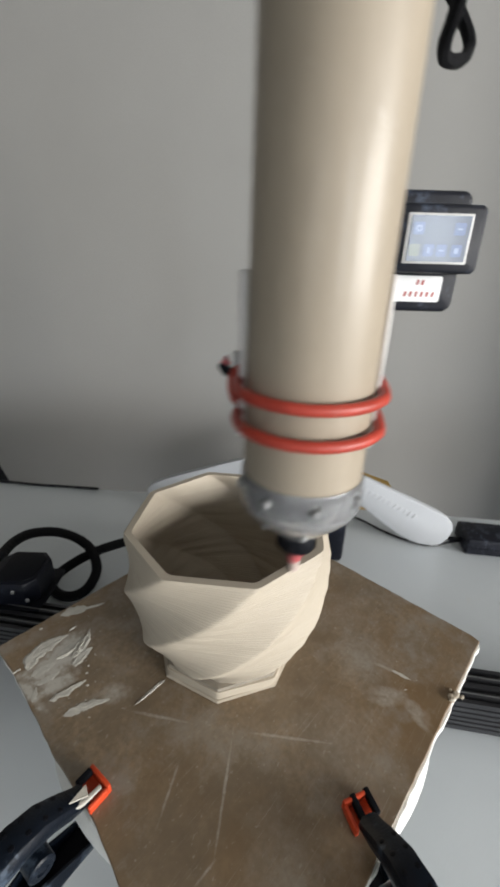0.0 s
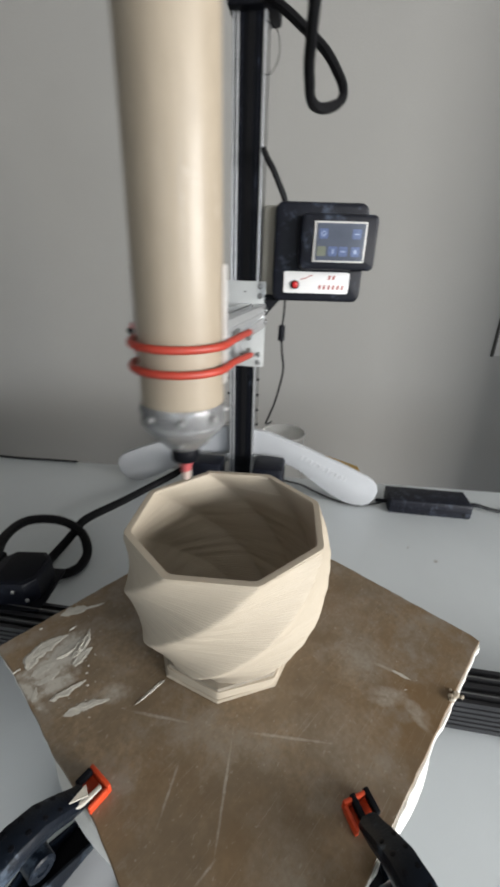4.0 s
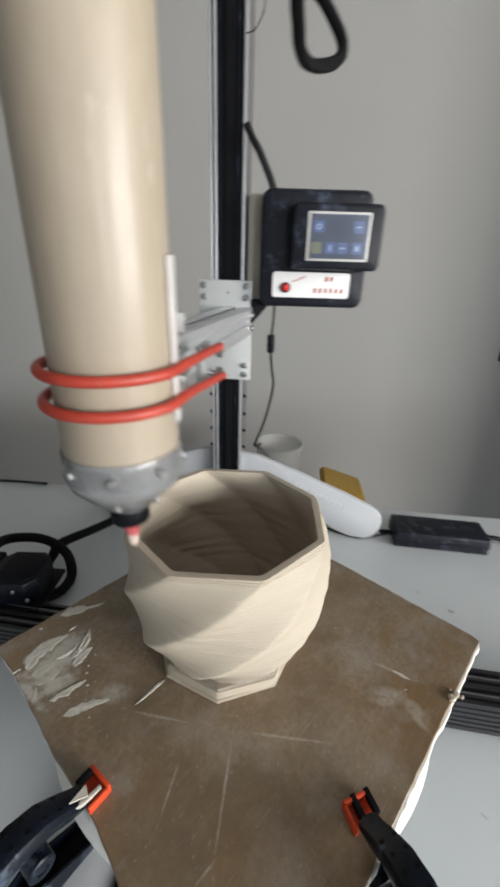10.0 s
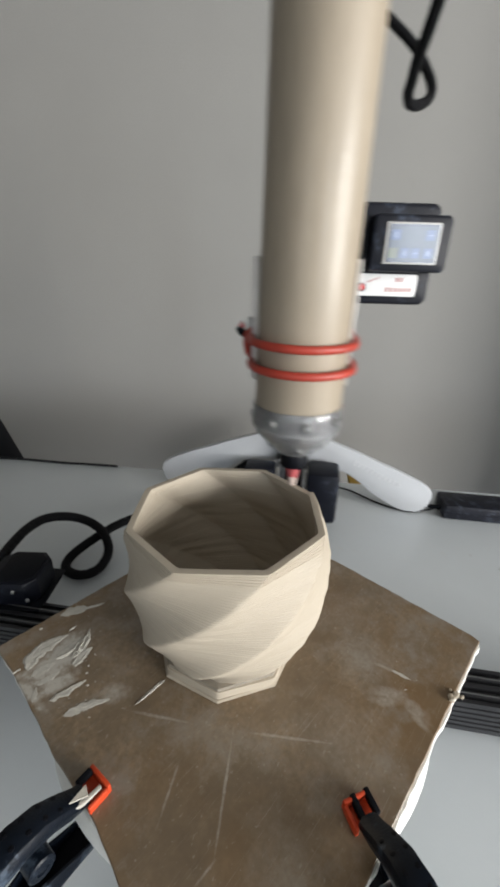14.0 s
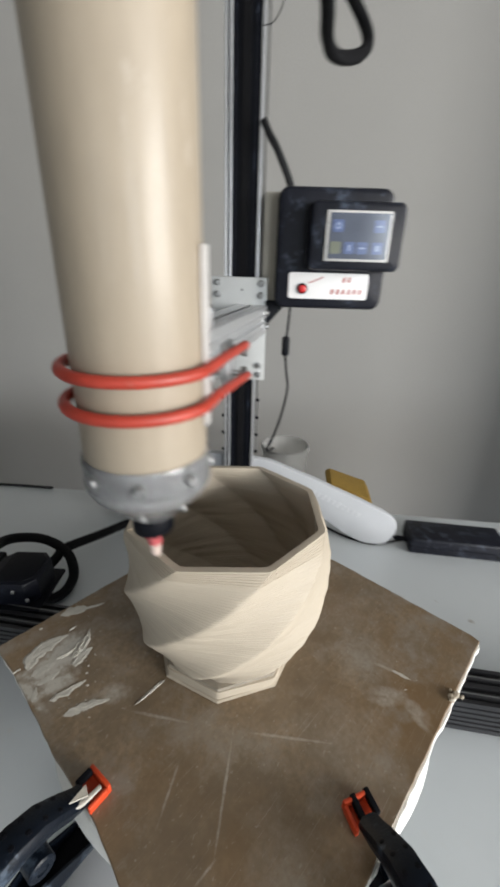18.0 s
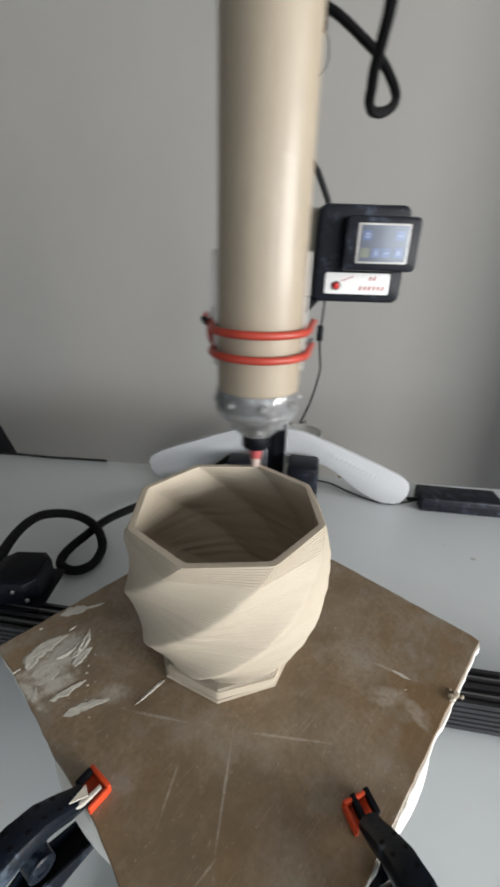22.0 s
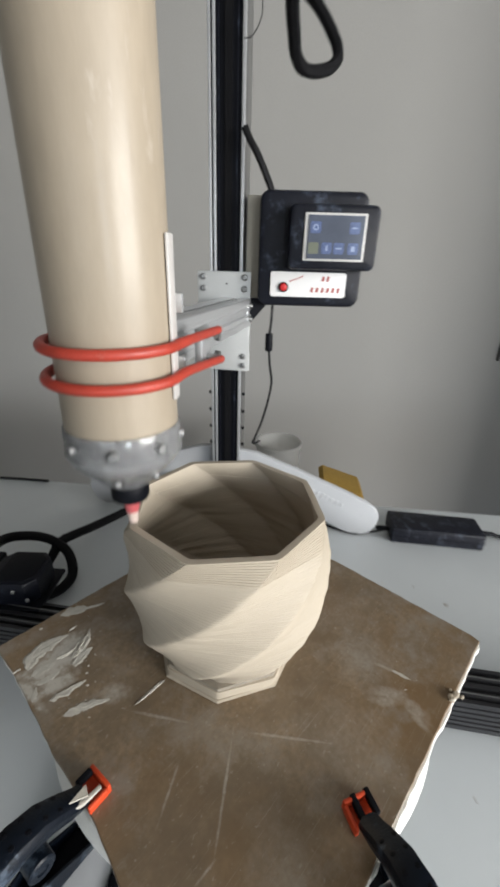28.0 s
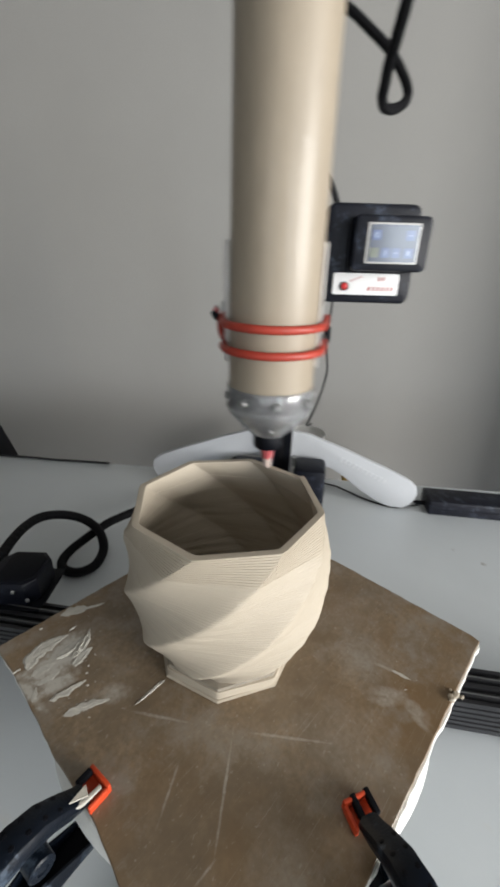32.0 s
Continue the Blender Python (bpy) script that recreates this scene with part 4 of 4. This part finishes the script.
def spring_clamp(m, label, bare, fingers):
    """A nylon spring clamp; u runs outwards from the board, origin at the pad on the board. bare: the side on which the pad has no wall."""
    c = thing("spring_clamp", label, "clamp", m, group="clamps on the board")
    up = [(0.0005, 0.0032), (0.004, 0.0028), (0.014, 0.0060), (0.024, 0.0125), (0.036, 0.0160), (0.050, 0.0140), (0.070, 0.0065), (0.090, -0.0050), (0.104, -0.0150), (0.110, -0.0130), (0.110, -0.0070), (0.092, 0.0090), (0.074, 0.0205), (0.057, 0.0282), (0.041, 0.0312), (0.026, 0.0285), (0.013, 0.0195), (0.005, 0.0125), (0.0005, 0.0100)]
    dn = [(-0.009, -0.0300), (0.006, -0.0290), (0.022, -0.0230), (0.038, -0.0170), (0.052, -0.0230), (0.070, -0.0330), (0.092, -0.0400), (0.106, -0.0390), (0.110, -0.0440), (0.105, -0.0490), (0.082, -0.0500), (0.060, -0.0440), (0.040, -0.0360), (0.022, -0.0345), (0.004, -0.0345), (-0.009, -0.0335)]

    def waisted(bm):
        for v in bm.verts:
            k = min(1, max(0, v.co.x / 0.045))
            v.co.y *= 1.0 + 0.30 * k * k * (3 - 2 * k)
        return bm

    part("upper_jaw", waisted(prism(up, 0.0150, 0.0042)), M_CLAMP, c, "dusty blue-black nylon jaw and handle")
    for w, tip in fingers:
        part("jaw_finger", box(tip, 0.002, w - 0.0020, w + 0.0020, 0.0036, 0.0088, 0.001), M_BLACK, c)
    # lower jaw: an open channel of two cheeks and a floor
    for w in (-0.0088, 0.0088):
        part("jaw_cheek", prism(dn, 0.0022, 0.0006, pose(0, w, 0)), M_CLAMP, c, "thin side cheek of the lower jaw")
    part("lower_jaw", prism([(x, z - 0.0006) for x, z in dn[8:]] + [(-0.009, -0.0315), (0.022, -0.0320), (0.040, -0.0330), (0.060, -0.0405), (0.082, -0.0460)], 0.0152, 0.0004), M_BLACK, c)
    part("pivot", lathe([(0, 0.0100), (0.0030, 0.0100), (0.0036, 0.0110), (0.0066, 0.0110), (0.0078, 0.0102), (0.0078, -0.0102), (0.0066, -0.0110), (0.0036, -0.0110), (0.0030, -0.0100), (0, -0.0100)], 24, pose(0.035, 0, 0.001, 90, 0, 0)), M_CLAMP, c, "round pivot boss")
    # orange pads: a base plate with two raised side walls
    bm = box(-0.0095, 0.0020, -0.0085, 0.0085, 0.0, 0.0028, 0.0007)
    box(-0.0115, -0.0088, -0.0098, 0.0098, 0.0, 0.0085, 0.0009, bm=bm)
    box(-0.0090, 0.0045, bare * -0.0087 - 0.0013, bare * -0.0087 + 0.0013, 0.0, 0.0070, 0.0008, bm=bm)
    part("pad", bm, M_ORANGE, c, "orange rubber pad")
    part("pad", box(-0.0095, 0.0030, -0.0085, 0.0085, -0.0300, -0.0264, 0.0007), M_ORANGE, c, "orange rubber pad")
    for u, z, tilt in ((0.017, 0.0222, -34), (0.025, 0.0278, -30), (0.034, 0.0299, -10), (0.043, 0.0309, 5), (0.053, 0.0289, 10), (0.064, 0.0251, 24)):
        for w in (-0.0042, 0.0042):
            part("grip_dimple", lathe([(0, 0.0004), (0.0011, 0.0003), (0.0016, 0.0001), (0.0016, -0.001), (0, -0.001)], 10), M_BLACK, c, m=pose(u, w, z, 0, tilt, 0))
    return c


def spring_leaf():
    """A pale leaf, broad at its root on the jaw and narrow over the finger."""
    bm = prism([(-0.0120, 0.0082), (0.000, 0.0092), (0.008, 0.0130), (0.0125, 0.0165), (0.0120, 0.0178), (0.006, 0.0146), (-0.002, 0.0116), (-0.0120, 0.0098)], 0.0028, 0.0006)
    for v in bm.verts:
        if v.co.x > 0:
            v.co.y = v.co.y * (1 + 90 * v.co.x) - 0.22 * v.co.x
    return bm


def gusset():
    """A thin triangle between the arm and the jaw."""
    bm = bmesh.new()
    low, top = [[bm.verts.new((u, w, 0.0112 + 0.75 * max(0, u) + h)) for u, w in ((0.0125, 0.0052), (0.0020, 0.0066), (-0.0010, -0.0005))] for h in (0, 0.0012)]
    bm.faces.new(low), bm.faces.new(top)
    for i in range(3):
        bm.faces.new((low[i], low[i - 1], top[i - 1], top[i]))
    return bm


clampA = spring_clamp(pose(-0.0815, -0.1252, BZ, 0, 0, 234.0), "blue-black spring clamp with orange pads and a pale spring arm", -1, ((-0.0078, -0.0088),))
part("spring_arm", spring_leaf(), M_SLIP, clampA, "clay-caked pale arm", m=pose(0.0055, 0.0062, 0.0004))
part("spring_gusset", gusset(), M_SLIP, clampA, "clay-caked pale triangular gusset")
clampB = spring_clamp(pose(0.0938, -0.1337, BZ, 0, 0, -68.5), "blue-black spring clamp with orange pads, dusty handle", 1, ((0.0078, -0.0125), (-0.0022, -0.0125)))
BED += [clampA, clampB]

# ---- pot: eight-sided twisted wall of fine coils ----
LAYER = 0.00152
H0 = 0.1305
WALL = 0.0056


def pot_r(z):
    if z < 0.0098:
        return 0.0622
    if z < 0.0130:
        return 0.0558
    belly = 0.0852 - (4.5 if z < 0.086 else 2.6) * (z - 0.086) ** 2
    return min(belly, 0.0556 + (z - 0.0130) * 0.74)


def pot_a(z):
    return radians(131.5 if z < 0.0130 else 250.9 + (z - 0.1407) * 832 - 13.1 * max(0, 1 - (z - 0.0130) / 0.035))


def corners(r, a):
    return [Vector((r * math.cos(a + k * math.pi / 4), r * math.sin(a + k * math.pi / 4), 0)) for k in range(8)]


pot = thing("clay_pot", "wet beige clay pot with twisted facets, partly printed", "pot")
BED.append(pot)
SIDE = (0, 0.05, 0.2, 0.5, 0.8, 0.95)
SEG = len(SIDE)


def ring_points(z, inset, wob):
    r = pot_r(z) - inset / math.cos(radians(22.5))
    cs = corners(r, pot_a(z))
    out = []
    for k in range(8):
        p, q = cs[k], cs[(k + 1) % 8]
        for i in range(SEG):
            v = p.lerp(q, SIDE[i]) * (0.990 if i == 0 else 0.9985 if i in (1, SEG - 1) else 1.0)
            d = v.normalized()
            turn = math.atan2(d.y, d.x) - 0.4 * pot_a(z)
            sway = noise.noise(Vector((2.2 * math.cos(turn), 2.2 * math.sin(turn), z * 40)))
            wave = math.sin(z * 2 * math.pi / 0.0115 + 5.0 * sway)
            fold = (0.00045 * wave + 0.0004 * sway) * min(1, max(0.15, (0.122 - z) / 0.03)) if inset > 0.003 else 0.00045 * wave * (0.4 + abs(sway)) + 0.0011 * sway
            out.append(v + d * (fold + wob * noise.noise(Vector((v.x * 160, v.y * 160, z * 900)))) + Vector((0, 0, z)))
    return out


def coil_wall():
    bm = bmesh.new()
    rows = []
    nl = int(H0 / LAYER)
    for i in range(nl):
        z = i * H0 / nl
        hl = H0 / nl
        jig = random.uniform(-0.00007, 0.00007)
        for f, ins in ((0.08, 0.00022), (0.30, 0.00005), (0.70, 0.00005), (0.92, 0.00022)):
            rows.append((z + f * hl, ins + jig))
    outer = [ring_points(z, ins, 0.00022) for z, ins in rows]
    inner = [ring_points(z, WALL - ins, 0.0002) for z, ins in rows if z > 0.006]
    loops = outer + inner[::-1]
    vs = [[bm.verts.new(p) for p in lp] for lp in loops]
    for p, q in zip(vs, vs[1:]):
        n = len(p)
        for i in range(n):
            j = (i + 1) % n
            bm.faces.new((p[i], p[j], q[j], q[i]))
    bm.faces.new(vs[-1])
    bm.faces.new(vs[0])
    return bm


wall = part("coil_wall", coil_wall(), M_CLAY, pot, "fine ridged beige clay wall", m=pose(0, 0, BZ + 0.0002))
part("base_lip", lathe([(0.0600, 0.0), (0.0634, 0.0), (0.0638, 0.0008), (0.0624, 0.0018), (0.0600, 0.0018)], 8, None, True), M_CLAY, pot, m=pose(0, 0, BZ + 0.0001, 0, 0, math.degrees(pot_a(0))), smooth=False)
# darker ring set into the groove above the foot coil
part("damp_coil", lathe([(0.0530, 0.0096), (0.0606, 0.0096), (0.0610, 0.0108), (0.0602, 0.0126), (0.0530, 0.0134)], 8, None, True), M_DARK_CLAY, pot, "darker clay ring in the groove above the foot coil", m=pose(0, 0, BZ, 0, 0, math.degrees(pot_a(0))), smooth=False)

COILS = []


def coil_bar(z, k):
    """One straight side of one coil, mitred at its two corners and climbing an eighth of a layer."""
    r = pot_r(z) - 0.0002
    bm = bmesh.new()
    w = WALL - 0.0006
    cross = [(0.00016, -0.04), (0, 0.25), (0, 0.75), (0.00008, 0.98), (0.0004, 1.0), (w - 0.0005, 1.0), (w - 0.0001, 0.97), (w, 0.75), (w, 0.25), (w - 0.00016, -0.04)]
    rings = []
    for s in range(SEG + 1):
        u = (*SIDE, 1)[s]
        ring = []
        for ins, f in cross:
            rr = r - ins / math.cos(radians(22.5))
            a = pot_a(z + (f - 0.5 + u / 8) * LAYER * 0.8)
            p = Vector((math.cos(a + k * math.pi / 4), math.sin(a + k * math.pi / 4), 0)) * rr
            q = Vector((math.cos(a + (k + 1) * math.pi / 4), math.sin(a + (k + 1) * math.pi / 4), 0)) * rr
            v = p.lerp(q, u)
            v = v * (0.991 if s in (0, SEG) else 0.9987 if s in (1, SEG - 1) else 1.0)
            ring.append(bm.verts.new(v + Vector((0, 0, (f - 0.02 + u / 8) * LAYER)) + v.normalized() * 0.0001 * noise.noise(Vector((v.x * 160, v.y * 160, z * 900)))))
        rings.append(ring)
    n = len(cross)
    for p, q in zip(rings, rings[1:]):
        for i in range(n):
            bm.faces.new((p[i], p[(i + 1) % n], q[(i + 1) % n], q[i]))
    bm.faces.new(rings[0])
    bm.faces.new(rings[-1])
    return bm


u_end = int(turns(32.0) * 8)
for u in range(u_end + 1):
    j, k = divmod(u, 8)
    z = H0 + (u / 8 - 1) * LAYER
    ob = part("coil", coil_bar(z, k + 1), M_CLAY, pot, m=pose(0, 0, BZ + z))
    done = next((i / 20 for i in range(640) if turns(i / 20) * 8 >= u + 0.75), 33)
    COILS.append((ob, j, k + 1, z, done))

# ---- flexible sleeve from the bed motor to the printer, in short links ----
sleeve = thing("cable_sleeve", "looped black braided cable sleeve lying on the table", "sleeve")
SLEEVE_T = tool(14)
# place, and how far each point is carried along by the bed
SLEEVE = [(-0.345, 0.070, 0.072, 1), (-0.3534, 0.1185, 0.066, 0.82), (-0.3558, 0.1646, 0.060, 0.70), (-0.3449, 0.1971, 0.055, 0.62), (-0.3166, 0.2099, 0.050, 0.60), (-0.2883, 0.2101, 0.042, 0.58),
          (-0.2643, 0.1978, 0.034, 0.58), (-0.2495, 0.1787, 0.026, 0.58), (-0.2450, 0.1626, 0.018, 0.58), (-0.2491, 0.1429, 0.012, 0.58), (-0.2610, 0.1302, 0.010, 0.58), (-0.2785, 0.1272, 0.010, 0.60),
          (-0.2969, 0.1372, 0.010, 0.62), (-0.3022, 0.1539, 0.011, 0.62), (-0.2961, 0.1718, 0.014, 0.58), (-0.2806, 0.1896, 0.020, 0.53), (-0.2654, 0.2023, 0.026, 0.47), (-0.2436, 0.2244, 0.030, 0.37),
          (-0.1900, 0.2835, 0.024, 0.20), (-0.1403, 0.3450, 0.018, 0.04), (-0.090, 0.372, 0.035, 0), (-0.045, 0.372, 0.070, 0)]


def sleeve_path(t):
    d = SLEEVE_T - tool(t)
    sag = (d.x / 0.12) ** 2
    out = []
    for x, y, z, w in SLEEVE:
        k = sag * max(0, 1 - abs(w - 0.6) / 0.25)
        out.append(Vector((x + 0.012 * k, y - 0.009 * k, max(0.008, z - 0.010 * k))) + d * w)
    return smooth_path(out, 4)


def link_pose(a, b):
    return Matrix.Translation(a) @ (b - a).to_track_quat("Z", "Y").to_matrix().to_4x4()


path = sleeve_path(14)
LINKS = []
for a, b in zip(path, path[1:]):
    l = (b - a).length
    rr = 0.0068
    bm = lathe([(0, -0.35 * l - 0.003), (rr * 0.8, -0.35 * l - 0.002), (rr, -0.1 * l), (rr, 1.1 * l), (rr * 0.8, 1.35 * l + 0.002), (0, 1.35 * l + 0.003)], 12)
    LINKS.append(part("link", bm, M_HOSE, sleeve, m=link_pose(a, b)))


def motions():
    for ob in BED:
        rest = ob.matrix_basis.copy()
        walk(ob, [(t, Matrix.Translation(-tool(t)) @ rest) for t in STEPS])
    walk(carriage, [(0, pose(0, 0, -16 * RISE)), (32, pose(0, 0, 16 * RISE))])
    times = STEPS[::2]
    paths = [sleeve_path(t) for t in times]
    for i, ob in enumerate(LINKS):
        walk(ob, [(t, link_pose(q[i], q[i + 1])) for t, q in zip(times, paths)])
    for ob, j, k, z, done in COILS:
        place = ob.matrix_basis.copy()
        if done <= 0:
            continue
        drop = (j + 2) * LAYER
        lower = z - drop
        mid = pot_a(lower) + (k + 0.5) * math.pi / 4
        out = (pot_r(lower) - pot_r(z)) * math.cos(radians(22.5)) - 0.0002
        hidden = Matrix.Translation((out * math.cos(mid), out * math.sin(mid), -drop)) @ place @ Matrix.Rotation(pot_a(lower) - pot_a(z), 4, "Z")
        rows = [(0, hidden), (max(done - 0.1, 0.05), hidden)]
        if done < 32:
            rows += [(done + 0.02, place), (32.1, place)]
        else:
            rows += [(32.1, hidden)]
        walk(ob, rows)


motions()
